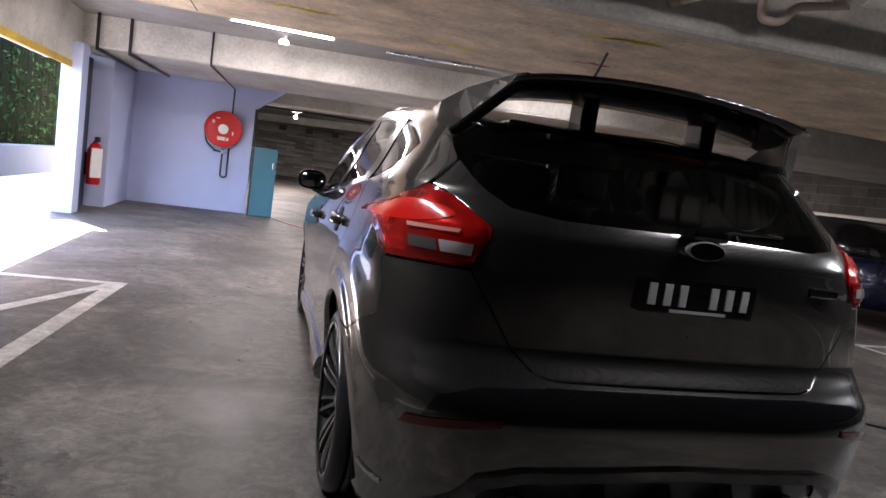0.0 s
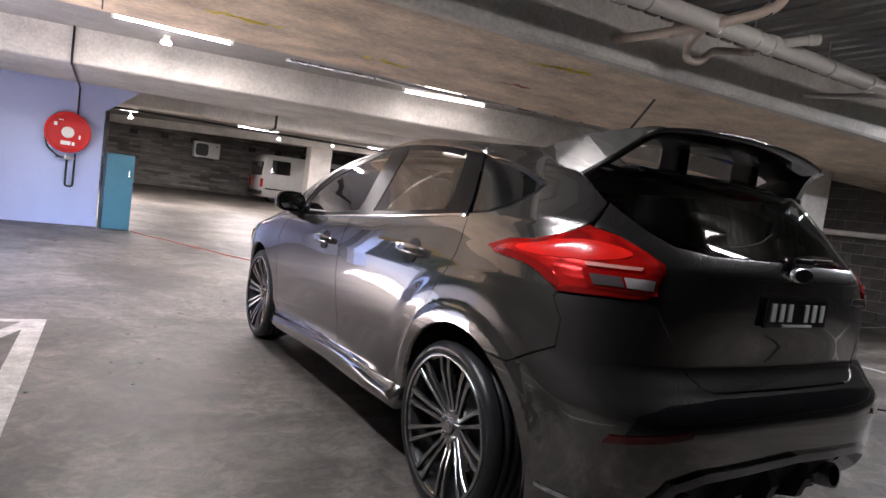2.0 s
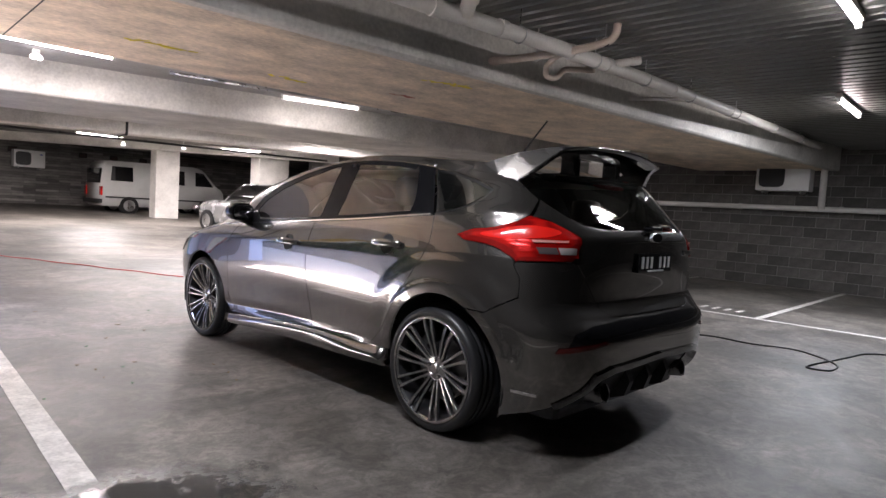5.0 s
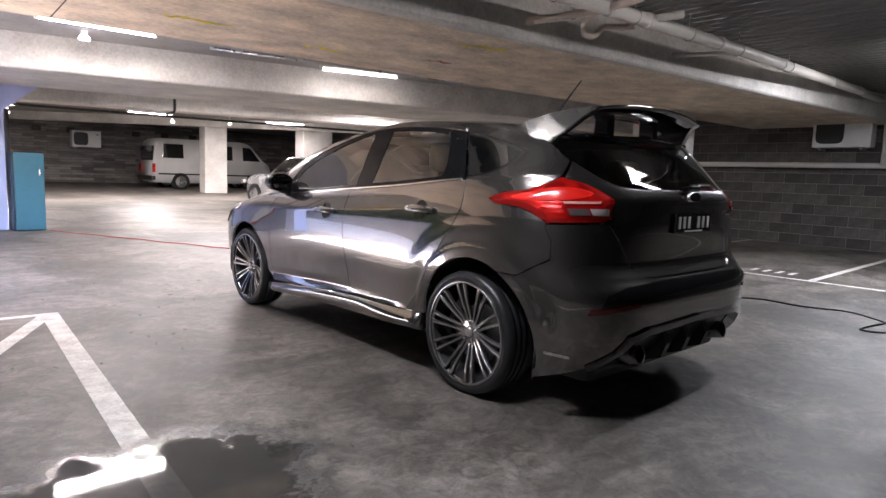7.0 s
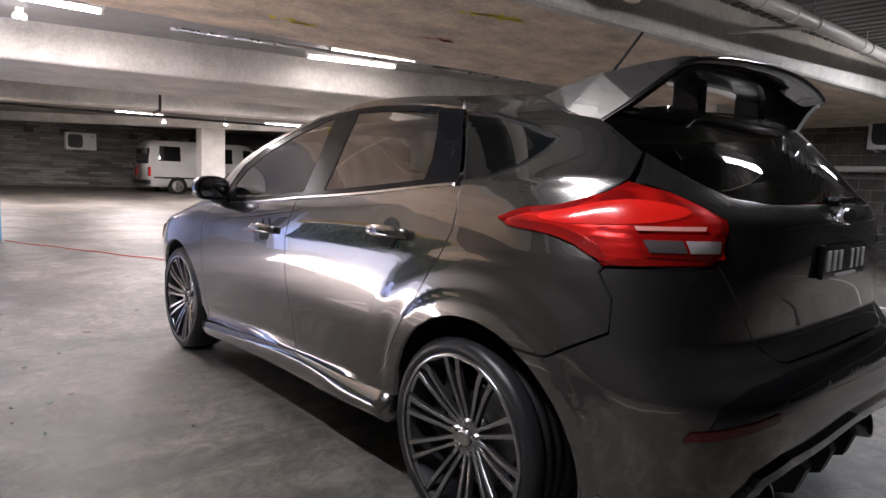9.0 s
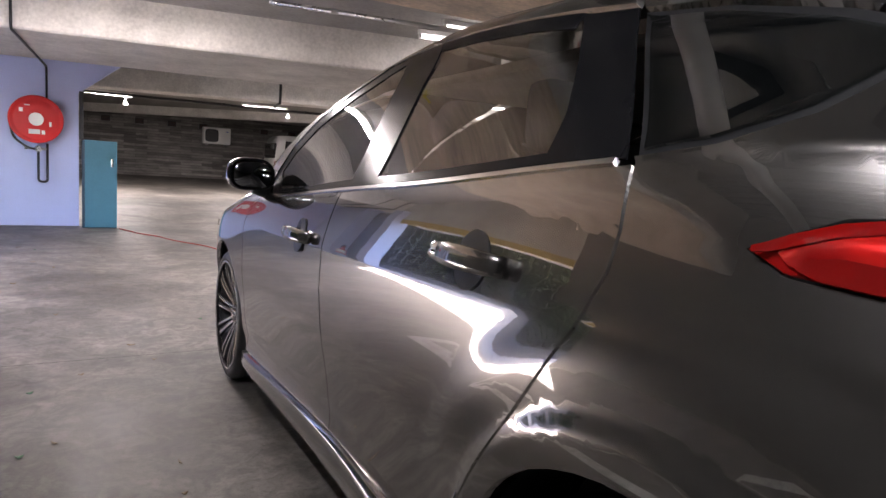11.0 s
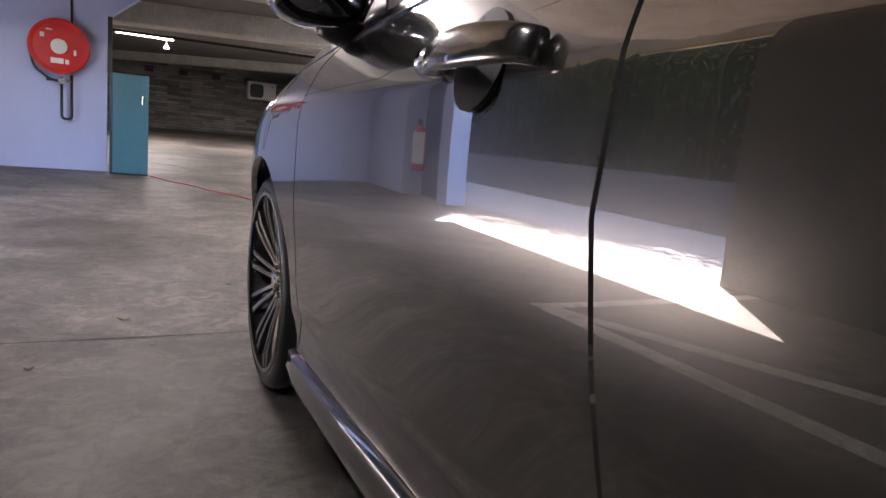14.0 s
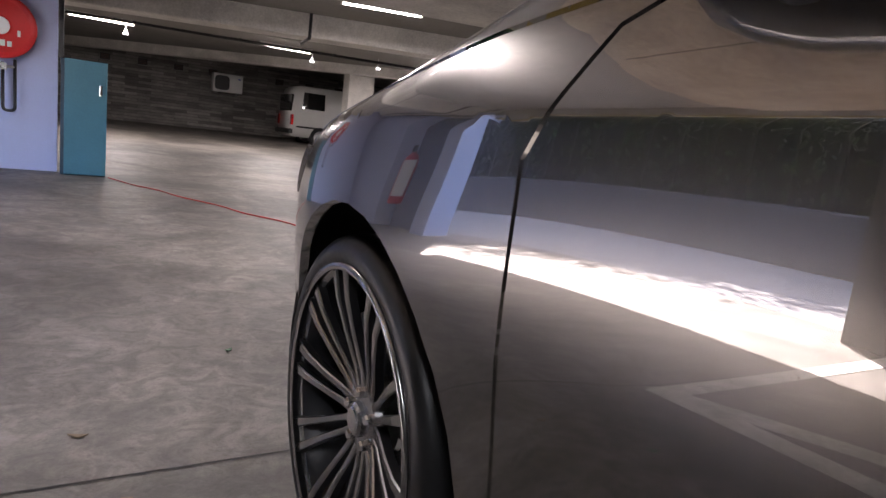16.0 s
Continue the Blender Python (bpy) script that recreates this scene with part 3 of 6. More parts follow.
def shell(name, pts, material, parent, gap=0.0025, lift=0.0, depth=0.018, both=True, whole=False, label="", dq=0.045, dz=0.035, side=0, soften=0, dome=None):
    """Panels of the car's skin from an outline: one for each side, or one whole across the centre."""
    rear_q = YC - 1.35
    poly = densify(pts)
    ends = []
    if whole:
        ends = [p[0] for p in poly if surf(*p)[0] < 0.004]
    poly = rounded(poly, soften)
    poly = inset(poly, gap, ends)
    n = len(poly)
    co, _, tri, *_ = delaunay_2d_cdt([Vector(p) for p in poly], [(i, (i + 1) % n) for i in range(n)], [], 1, 1e-5)
    bm = bmesh.new()
    vs = [bm.verts.new((c.x, c.y, 0)) for c in co]
    for t in tri:
        a, b, c = (co[k] for k in t)
        if (b - a).cross(c - a) < 0:
            t = t[::-1]
        bm.faces.new([vs[k] for k in t])
    bmesh.ops.delete(bm, geom=[v for v in bm.verts if not v.link_faces], context="VERTS")
    for axis, step in ((0, dq), (1, dz)):
        lo, hi = min(p[axis] for p in poly), max(p[axis] for p in poly)
        v = math.ceil(lo / step) * step
        while v < hi:
            co = Vector((v, 0, 0)) if axis == 0 else Vector((0, v, 0))
            no = Vector((1, 0, 0)) if axis == 0 else Vector((0, 1, 0))
            bmesh.ops.bisect_plane(bm, geom=bm.verts[:] + bm.edges[:] + bm.faces[:], dist=1e-5, plane_co=co, plane_no=no)
            v += step
    bmesh.ops.remove_doubles(bm, verts=bm.verts, dist=1e-5)
    bm.verts.ensure_lookup_table()
    flat = [(v.co.x, v.co.y) for v in bm.verts]
    nor = [normal3(*p) for p in flat]
    pos = [at3(*p) + n * (lift + (dome(*p) if dome else 0.0)) for p, n in zip(flat, nor)]
    faces = [[v.index for v in f.verts] for f in bm.faces]
    skin = len(faces)
    rim = []
    for e in bm.edges:
        if len(e.link_faces) == 1:
            l = e.link_loops[0]
            i, j = l.vert.index, l.link_loop_next.vert.index
            if whole and pos[i].x > -0.004 and pos[j].x > -0.004:
                continue
            rim.append((i, j))
    bm.free()
    if whole:
        for p in pos:
            if p.x > -0.004:
                p.x = 0.0
    # the turned-in edge has points of its own, so that the skin's shading stays clean
    extra = {}
    for i, j in rim:
        for k in (i, j):
            if k not in extra:
                extra[k] = len(pos)
                for s in (0, 1):
                    pos.append(pos[k] - nor[k] * depth * s)
                    nor.append(nor[k])
    for i, j in rim:
        faces.append([extra[j], extra[i], extra[i] + 1, extra[j] + 1])
    # winding: outward
    f0 = max(faces[:skin], key=lambda f: (pos[f[1]] - pos[f[0]]).cross(pos[f[2]] - pos[f[0]]).length)
    if (pos[f0[1]] - pos[f0[0]]).cross(pos[f0[2]] - pos[f0[0]]).dot(nor[f0[0]]) < 0:
        faces = [f[::-1] for f in faces]
    made = []
    flip = lambda v: Vector((-v.x, v.y, v.z))
    if whole:
        n0 = len(pos)
        index, p2, nn2 = [], [], []
        for i, (p, n) in enumerate(zip(pos, nor)):
            if p.x > -1e-6:
                index.append(i)
            else:
                index.append(n0 + len(p2))
                p2.append(flip(p))
                nn2.append(flip(n))
        for i, n in enumerate(nor):
            if pos[i].x > -1e-6:
                n.x = 0
        sets = [(pos + p2, nor + nn2, faces + [[index[k] for k in f[::-1]] for f in faces])]
    else:
        sets = []
        if side <= 0:
            sets.append((pos, nor, faces))
        if both and side >= 0:
            sets.append(([flip(p) for p in pos], [flip(n) for n in nor], [f[::-1] for f in faces]))
    for P, N, F in sets:
        me = bpy.data.meshes.new(name)
        me.from_pydata([tuple(p) for p in P], [], F)
        me.validate()
        me.update()
        me.materials.append(material)
        me.polygons.foreach_set("use_smooth", [True] * len(me.polygons))
        if not dome:
            me.normals_split_custom_set_from_vertices([tuple(n.normalized()) for n in N])
        ob = new(name, me)
        ob.parent = parent
        if label:
            ob["label"] = label
        made.append(ob)
    return made


def S(*pts):
    return [("s", y, z) for y, z in pts]


def R(*pts):
    return [("r", x, z) for x, z in pts]


def F(*pts):
    return [("f", x, z) for x, z in pts]


def arc(cy, cz, r, a0, a1, n=16):
    return [("s", cy + r * math.cos(radians(a0 + (a1 - a0) * i / n)), cz + r * math.sin(radians(a0 + (a1 - a0) * i / n))) for i in range(n + 1)]


def paint(name, color, rough, metal=0.85):
    m = bpy.data.materials.new(name)
    m.use_nodes = True
    n, l = m.node_tree.nodes, m.node_tree.links
    b = n["Principled BSDF"]
    vor = n.new("ShaderNodeTexVoronoi")
    vor.inputs["Scale"].default_value = 900
    tc = n.new("ShaderNodeTexCoord")
    l.new(tc.outputs["Object"], vor.inputs["Vector"])
    mx = n.new("ShaderNodeMixRGB")
    mx.inputs[1].default_value = (*(c * 0.97 for c in color), 1)
    mx.inputs[2].default_value = (*(c * 1.03 for c in color), 1)
    l.new(vor.outputs["Color"], mx.inputs[0])
    l.new(mx.outputs[0], b.inputs["Base Color"])
    dust = n.new("ShaderNodeTexNoise")
    dust.inputs["Scale"].default_value = 2.5
    dust.inputs["Detail"].default_value = 6
    l.new(tc.outputs["Object"], dust.inputs["Vector"])
    rg = n.new("ShaderNodeMapRange")
    rg.inputs[3].default_value, rg.inputs[4].default_value = rough - 0.03, rough + 0.03
    l.new(dust.outputs["Fac"], rg.inputs[0])
    l.new(rg.outputs[0], b.inputs["Roughness"])
    b.inputs["Metallic"].default_value = metal
    b.inputs["Coat Weight"].default_value, b.inputs["Coat Roughness"].default_value, b.inputs["Coat IOR"].default_value = 1.0, 0.012, 1.95
    return m


def glass(name, tint, rough=0.0, ior=2.4):
    m = bpy.data.materials.new(name)
    m.use_nodes = True
    n, l = m.node_tree.nodes, m.node_tree.links
    n.remove(n["Principled BSDF"])
    tr, gl, fr, mix = n.new("ShaderNodeBsdfTransparent"), n.new("ShaderNodeBsdfGlossy"), n.new("ShaderNodeFresnel"), n.new("ShaderNodeMixShader")
    tr.inputs[0].default_value = (*tint, 1)
    gl.inputs["Roughness"].default_value = rough
    gl.inputs[0].default_value = (0.95, 0.95, 0.95, 1)
    fr.inputs["IOR"].default_value = ior
    l.new(fr.outputs[0], mix.inputs[0])
    l.new(tr.outputs[0], mix.inputs[1])
    l.new(gl.outputs[0], mix.inputs[2])
    l.new(mix.outputs[0], n["Material Output"].inputs["Surface"])
    return m


def plain(name, color, rough=0.4, metal=0.0, coat=0.0):
    m = bpy.data.materials.new(name)
    m.use_nodes = True
    b = m.node_tree.nodes["Principled BSDF"]
    b.inputs["Base Color"].default_value = (*color, 1)
    b.inputs["Roughness"].default_value = rough
    b.inputs["Metallic"].default_value = metal
    b.inputs["Coat Weight"].default_value = coat
    return m


M["paint"] = paint("grey_metallic_paint", (0.122, 0.113, 0.105), 0.238, 0.9)
M["gloss"] = plain("gloss_black", (0.006, 0.006, 0.007), 0.06, coat=1.0)
M["pillar"] = mat("black_pillar_film", (0.008, 0.008, 0.009), 0.16, spec=0.10, var=0.1, bump=0.0, rvar=0.04)
M["satin"] = mat("satin_black_trim", (0.012, 0.012, 0.013), 0.35, bump=0.04)
M["glass"] = glass("window_glass", (0.82, 0.86, 0.84))
M["rearglass"] = glass("rear_screen_glass", (0.40, 0.43, 0.43), ior=1.55)
M["darkglass"] = glass("tinted_rear_glass", (0.45, 0.48, 0.48))
M["chrome"] = plain("chrome", (0.75, 0.75, 0.76), 0.08, 1.0)
M["satinmetal"] = plain("satin_metal_trim", (0.62, 0.61, 0.60), 0.22, 1.0)
M["alloy"] = mat("gunmetal_alloy", (0.40, 0.395, 0.395), 0.20, metal=0.95, var=0.08, scale=8, bump=0.02, rvar=0.05)
M["darkalloy"] = mat("dark_painted_alloy", (0.035, 0.035, 0.037), 0.35, metal=0.4, var=0.1, bump=0.02)
M["rubber"] = mat("tyre_rubber", (0.016, 0.016, 0.017), 0.36, scale=9, fine=90, bump=0.15)
def lens(name, color, dark):
    """Clear-coated plastic over a ribbed, uneven reflector."""
    m = plain(name, color, 0.24, 0.55, 1.0)
    n, l = m.node_tree.nodes, m.node_tree.links
    b = n["Principled BSDF"]
    tc, wv, ns, rp, bp = n.new("ShaderNodeTexCoord"), n.new("ShaderNodeTexWave"), n.new("ShaderNodeTexNoise"), n.new("ShaderNodeValToRGB"), n.new("ShaderNodeBump")
    wv.inputs["Scale"].default_value, wv.inputs["Distortion"].default_value = 14.0, 3.0
    wv.bands_direction = "Z"
    ns.inputs["Scale"].default_value = 7.0
    rp.color_ramp.elements[0].position, rp.color_ramp.elements[1].position = 0.40, 0.54
    rp.color_ramp.elements[0].color, rp.color_ramp.elements[1].color = (*dark, 1), (*color, 1)
    l.new(tc.outputs["Object"], wv.inputs["Vector"])
    l.new(tc.outputs["Object"], ns.inputs["Vector"])
    l.new(ns.outputs["Fac"], rp.inputs[0])
    l.new(rp.outputs[0], b.inputs["Base Color"])
    bp.inputs["Strength"].default_value, bp.inputs["Distance"].default_value = 0.16, 0.003
    l.new(wv.outputs["Fac"], bp.inputs["Height"])
    l.new(bp.outputs[0], b.inputs["Normal"])
    b.inputs["Coat Roughness"].default_value = 0.01
    return m


M["redlens"] = lens("red_lens", (0.92, 0.016, 0.010), (0.40, 0.004, 0.004))
M["redband"] = plain("red_reflector", (0.85, 0.018, 0.010), 0.2, coat=1.0)
M["smoke"] = plain("smoke_clear_lens", (0.14, 0.11, 0.11), 0.08, 0.4, coat=1.0)
M["clear"] = plain("clear_lens", (0.58, 0.52, 0.51), 0.12, 0.3, coat=1.0)
M["streak"] = plain("pale_red_streak", (0.95, 0.42, 0.36), 0.15, 0.2, coat=1.0)
M["amber"] = plain("darkred_lens", (0.26, 0.005, 0.004), 0.06, coat=1.0)
M["reflector"] = plain("dark_red_reflector", (0.07, 0.002, 0.002), 0.08, coat=1.0)
M["steel"] = mat("brushed_steel", (0.5, 0.5, 0.5), 0.3, metal=1.0, var=0.1, bump=0.03)
M["darksteel"] = mat("sooty_dark_steel", (0.20, 0.20, 0.20), 0.28, metal=1.0, var=0.2, bump=0.03)
M["seat"] = mat("charcoal_seat_cloth", (0.07, 0.066, 0.062), 0.85, fine=120, bump=0.3)
M["lining"] = mat("beige_headlining", (0.40, 0.34, 0.27), 0.9, fine=120, bump=0.2)

CAR = pose(1.285, 2.242, 0, 0, 0, -1.08)
car = thing("car", "dark grey metallic hatchback with roof wing on the concrete floor", "car", CAR)
RAIL = [(0.26, 1.405), (0.386, 1.42), (0.54, 1.433), (0.744, 1.443), (0.97, 1.441), (1.2, 1.415), (1.45, 1.358), (1.72, 1.275), (1.90, 1.185), (1.985, 1.085), (2.0, 1.0)]
CUT1 = [(2.03, 0.972), (2.11, 0.93), (2.185, 0.80), (2.185, 0.43), (2.13, 0.285)]
CUT2 = [(1.12, 1.043), (1.135, 0.93), (1.15, 0.74), (1.115, 0.54), (1.075, 0.35)]
CUT3 = [(0.085, 1.138), (0.07, 1.05), (0.07, 0.99), (0.10, 0.90), (0.165, 0.79), (0.25, 0.665), (0.40, 0.46), (0.50, 0.355)]
G3L = [(0.093, 1.150), (-0.024, 1.166), (-0.125, 1.199), (-0.19, 1.243), (-0.215, 1.287), (-0.099, 1.330), (0.072, 1.371), (0.237, 1.392)]
TLS = [(-0.108, 1.049), (-0.197, 1.086), (-0.315, 1.095), (-0.40, 1.128), (-0.452, 1.167)]
TLR = [(0.672, 1.143), (0.628, 1.108), (0.588, 1.075), (0.590, 1.05), (0.627, 0.978), (0.650, 0.956), (0.738, 0.952)]
TLB = [(-0.462, 0.942), (-0.427, 0.967), (-0.376, 0.997), (-0.293, 1.017), (-0.153, 1.027)]
GATE = [(0.634, 0.950), (0.557, 0.818), (0.509, 0.745), (0.453, 0.695), (0.40, 0.682)]
belt = lambda ya, yb, up=0.0, n=8: [(ya + (yb - ya) * i / n, belt_z(ya + (yb - ya) * i / n) + up) for i in range(n + 1)]
LAMP = rounded(densify(S(*TLS) + R(*TLR) + S(*TLB)), 2)
P = M["paint"]
shell("front_door", S(*CUT1, *CUT2[::-1], *belt(1.2, 1.95)), P, car, gap=0.0032, dq=0.035, dz=0.015)
shell("rear_door", S(*CUT2, *CUT3[::-1], *belt(0.16, 1.05)), P, car, gap=0.0032, dq=0.025, dz=0.015)
shell("quarter_panel", S(*CUT3[::-1], *G3L, (0.26, 1.445), (0.0, 1.43), (-0.136, 1.414), (-0.327, 1.327), (-0.44, 1.246), *TLS[::-1], *TLB[::-1], (-0.455, 0.925), (-0.494, 0.855), (-0.496, 0.765), (-0.34, 0.675)) + arc(-0.05, 0.335, 0.388, 118, 4), P, car, gap=0.0032, dq=0.018, dz=0.016)
shell("front_fender", S(*CUT1[::-1], (2.05, 0.978), (2.3, 0.945), (2.6, 0.885), (2.9, 0.805), (3.1, 0.735), (3.14, 0.62), (3.02, 0.45)) + arc(2.615, 0.325, 0.375, 8, 176), P, car, gap=0.0032, dq=0.03, dz=0.025)
shell("roof_rail", S(*RAIL, (2.08, 1.0), (2.09, 1.12), (2.05, 1.21), (1.85, 1.31), (1.60, 1.385), (1.35, 1.44), (1.1, 1.475), (0.8, 1.475), (0.5, 1.465), (0.26, 1.445)), P, car)
shell("hood", S((2.05, 0.982), (2.3, 0.949), (2.6, 0.889), (2.9, 0.809), (3.1, 0.739)) + F((0.0, 0.76), (0.0, 0.80), (0.0, 0.86), (0.0, 0.92), (0.0, 0.98), (0.0, 1.0)) + S((2.1, 1.0)), P, car, whole=True, dz=0.012)
shell("front_bumper", S((3.10, 0.73), (3.14, 0.62), (3.03, 0.47), (3.0, 0.25)) + F((0.0, 0.20), (0.0, 0.73)), P, car, whole=True)
shell("windscreen", S((2.085, 1.01), (2.095, 1.12), (2.055, 1.21), (1.855, 1.315), (1.605, 1.39), (1.36, 1.445)) + F((0.0, 1.47), (0.0, 1.3), (0.0, 1.1), (0.0, 1.01)), M["glass"], car, whole=True, gap=0.004, depth=0.006, label="clear windscreen")
shell("front_side_window", S((1.88, 1.005), (1.96, 1.085), (1.88, 1.172), (1.70, 1.262), (1.44, 1.346), (1.2, 1.402), (1.08, 1.424), (1.105, 1.056)), M["glass"], car, gap=0.001, depth=0.005, lift=-0.006)
shell("rear_side_window", S((0.915, 1.432), (0.744, 1.430), (0.54, 1.420), (0.39, 1.403), (0.33, 1.32), (0.29, 1.22), (0.285, 1.132), (0.6, 1.102), (0.93, 1.072)), M["glass"], car, gap=0.001, depth=0.005, lift=-0.006)
shell("quarter_window", S(*[(y + 0.012 * (0.02 - y > 0), z) for y, z in G3L]), M["darkglass"], car, gap=0.012, depth=0.005, lift=-0.004)
shell("window_surround", S(*G3L), M["satin"], car, gap=0.0, depth=0.004, lift=-0.010)
shell("door_pillar", S((1.10, 1.052), (0.925, 1.068), (0.905, 1.442), (1.09, 1.432)), M["pillar"], car, gap=0.002, depth=0.004, lift=-0.002, label="black door pillar")
shell("pillar_trim", S((0.285, 1.125), (0.105, 1.145), (0.25, 1.40), (0.39, 1.415), (0.335, 1.32), (0.295, 1.22)), M["pillar"], car, gap=0.002, depth=0.004, lift=-0.002, label="black pillar trim")
shell("window_frame", S((1.96, 0.995), (1.99, 1.085), (1.90, 1.185), (1.72, 1.275), (1.45, 1.358), (1.2, 1.415), (1.09, 1.432), (1.08, 1.412), (1.2, 1.388), (1.43, 1.331), (1.68, 1.248), (1.85, 1.160), (1.925, 1.085), (1.83, 1.010)), M["pillar"], car, gap=0.0, depth=0.004, lift=-0.003)
shell("window_frame", S((0.905, 1.442), (0.744, 1.443), (0.54, 1.433), (0.386, 1.417), (0.40, 1.390), (0.54, 1.406), (0.744, 1.417), (0.91, 1.419)), M["pillar"], car, gap=0.0, depth=0.004, lift=-0.003)
shell("window_seal", S(*belt(0.12, 1.93, 0.0125, 16), *belt(1.93, 0.12, 0.032, 16)), M["pillar"], car, gap=0.0, depth=0.006, lift=0.0, label="black window seal")
shell("belt_trim", S(*belt(0.12, 1.97, 0.001, 16), *belt(1.97, 0.12, 0.009, 16)), M["satinmetal"], car, gap=0.0, depth=0.01, lift=0.003, label="satin metal window trim")
shell("tail_light", S(*TLS) + R(*TLR) + S(*TLB), M["redlens"], car, gap=0.003, lift=0.004, depth=0.03, label="bright red tail light", side=-1, soften=2, dome=lamp_dome, dq=0.02, dz=0.012)
shell("tail_light", S(*TLS) + R(*TLR) + S(*TLB), M["redlens"], car, gap=0.003, lift=0.004, depth=0.03, label="bright red tail light", side=1, soften=2, dome=lamp_dome, dq=0.02, dz=0.012)
for k in (-1, 1):
    shell("lamp_base", S(*TLS) + R(*TLR) + S(*TLB), M["amber"], car, gap=0.0015, lift=0.001, depth=0.02, side=k, label="dark red lamp rim")
shell("tailgate", R((0.64, 1.246), (0.715, 1.165), *TLR[:6], *GATE, (0.0, 0.682), (0.0, 1.125), (0.411, 1.120), (0.537, 1.134), (0.588, 1.167), (0.626, 1.217)), P, car, whole=True, dq=0.03, dz=0.014)
shell("rear_window", R((0.66, 1.30), (0.626, 1.217), (0.588, 1.167), (0.537, 1.134), (0.411, 1.120), (0.0, 1.125), (0.0, 1.40), (0.56, 1.37)), M["rearglass"], car, whole=True, gap=0.003, depth=0.006, label="dark tinted rear window")
BUMP = [(0.56, 0.418), (0.60, 0.36), (0.635, 0.318), (0.70, 0.275)]
shell("rear_bumper", arc(-0.05, 0.335, 0.388, 206, 119, 10) + S((-0.34, 0.673), (-0.496, 0.762), (-0.494, 0.852), (-0.458, 0.922), (-0.466, 0.938)) + R((0.738, 0.948), (0.65, 0.950), *GATE, (0.0, 0.678), (0.0, 0.46), (0.45, 0.445), *BUMP) + S((-0.52, 0.22), (-0.42, 0.19)), P, car, whole=True, dq=0.03, dz=0.018)
# added black band in place of the dark crease in the painted bumper
shell("bumper_step", R((0.70, 0.625), (0.60, 0.655), (0.40, 0.668), (0.0, 0.668), (0.0, 0.585), (0.55, 0.575), (0.74, 0.545)), M["gloss"], car, whole=True, gap=0.002, lift=0.003, depth=0.01, label="added gloss black band for the dark bumper crease")
shell("rear_reflector", R((0.77, 0.532), (0.673, 0.548), (0.54, 0.568), (0.535, 0.588), (0.66, 0.572), (0.76, 0.556)), M["reflector"], car, gap=0.0, lift=0.008, depth=0.012, label="dark red bumper reflector")
shell("diffuser", R((0.0, 0.455), (0.45, 0.44), *BUMP, (0.62, 0.22), (0.0, 0.24)), M["satin"], car, whole=True, lift=-0.045, gap=0.0, label="satin black diffuser")
shell("diffuser_lip", R((0.0, 0.475), (0.0, 0.445), (0.45, 0.43), (0.55, 0.405), (0.59, 0.35), (0.70, 0.262), (0.72, 0.28), (0.63, 0.35), (0.58, 0.43), (0.47, 0.46)), M["gloss"], car, whole=True, lift=0.014, depth=0.05, gap=0.0, label="gloss black diffuser lip")
shell("vent_strip", S((-0.49, 0.338), (-0.60, 0.329), (-0.60, 0.318), (-0.49, 0.326)), M["chrome"], car, lift=0.006, depth=0.01, gap=0.0)
# inner shell, dark, behind the gaps
shell("inner_body", S((-0.3, 0.80), (0.12, 0.78), (0.38, 0.60), (0.5, 0.42), (2.05, 0.42), (2.2, 0.62), (2.45, 0.80), (2.0, 0.93), (1.1, 1.0), (0.0, 1.08)), M["black"], car, lift=-0.03, gap=0.0, dq=0.2, dz=0.2)
shell("tail_inner", R((0.0, 0.5), (0.0, 1.08), (0.55, 1.06), (0.66, 0.9), (0.60, 0.5)), M["black"], car, whole=True, lift=-0.035, gap=0.0, dq=0.1, dz=0.1)

# roof skin with its inner lining
bm = bmesh.new()
ny, nx = 26, 16
rows = []
for i in range(ny + 1):
    y = -0.42 + (1.40 + 0.42) * i / ny
    zr = curve([(-0.42, 1.35), (-0.136, 1.414), (0.0, 1.43), (0.26, 1.445), (0.5, 1.465), (0.8, 1.475), (1.1, 1.475), (1.36, 1.442), (1.4, 1.44)])(y)
    w = max(0.05, width_at(y, zr))
    rows.append([bm.verts.new((w * (2 * j / nx - 1), y, zr + 0.036 * (1 - abs(2 * j / nx - 1) ** 2.4))) for j in range(nx + 1)])
for a, b in zip(rows, rows[1:]):
    for j in range(nx):
        bm.faces.new((a[j], a[j + 1], b[j + 1], b[j]))
r = bmesh.ops.extrude_face_region(bm, geom=bm.faces[:])
for v in r["geom"]:
    if isinstance(v, bmesh.types.BMVert):
        v.co.z -= 0.012
bmesh.ops.recalc_face_normals(bm, faces=bm.faces)
part("roof", bm, P, car, smooth=True)
bm = bmesh.new()
box(bm, (-0.56, -0.25, 1.36), (0.56, 1.3, 1.395), 0.02)
part("headlining", bm, M["lining"], car, "beige headlining")


def mirror_bm(bm):
    """The same shape on the other side."""
    b2 = bm.copy()
    for v in b2.verts:
        v.co.x = -v.co.x
    bmesh.ops.reverse_faces(b2, faces=b2.faces)
    return b2


def both_sides(name, bm, material, label="", smooth=True):
    b2 = mirror_bm(bm)
    return part(name, bm, material, car, label, smooth), part(name, b2, material, car, label, smooth)


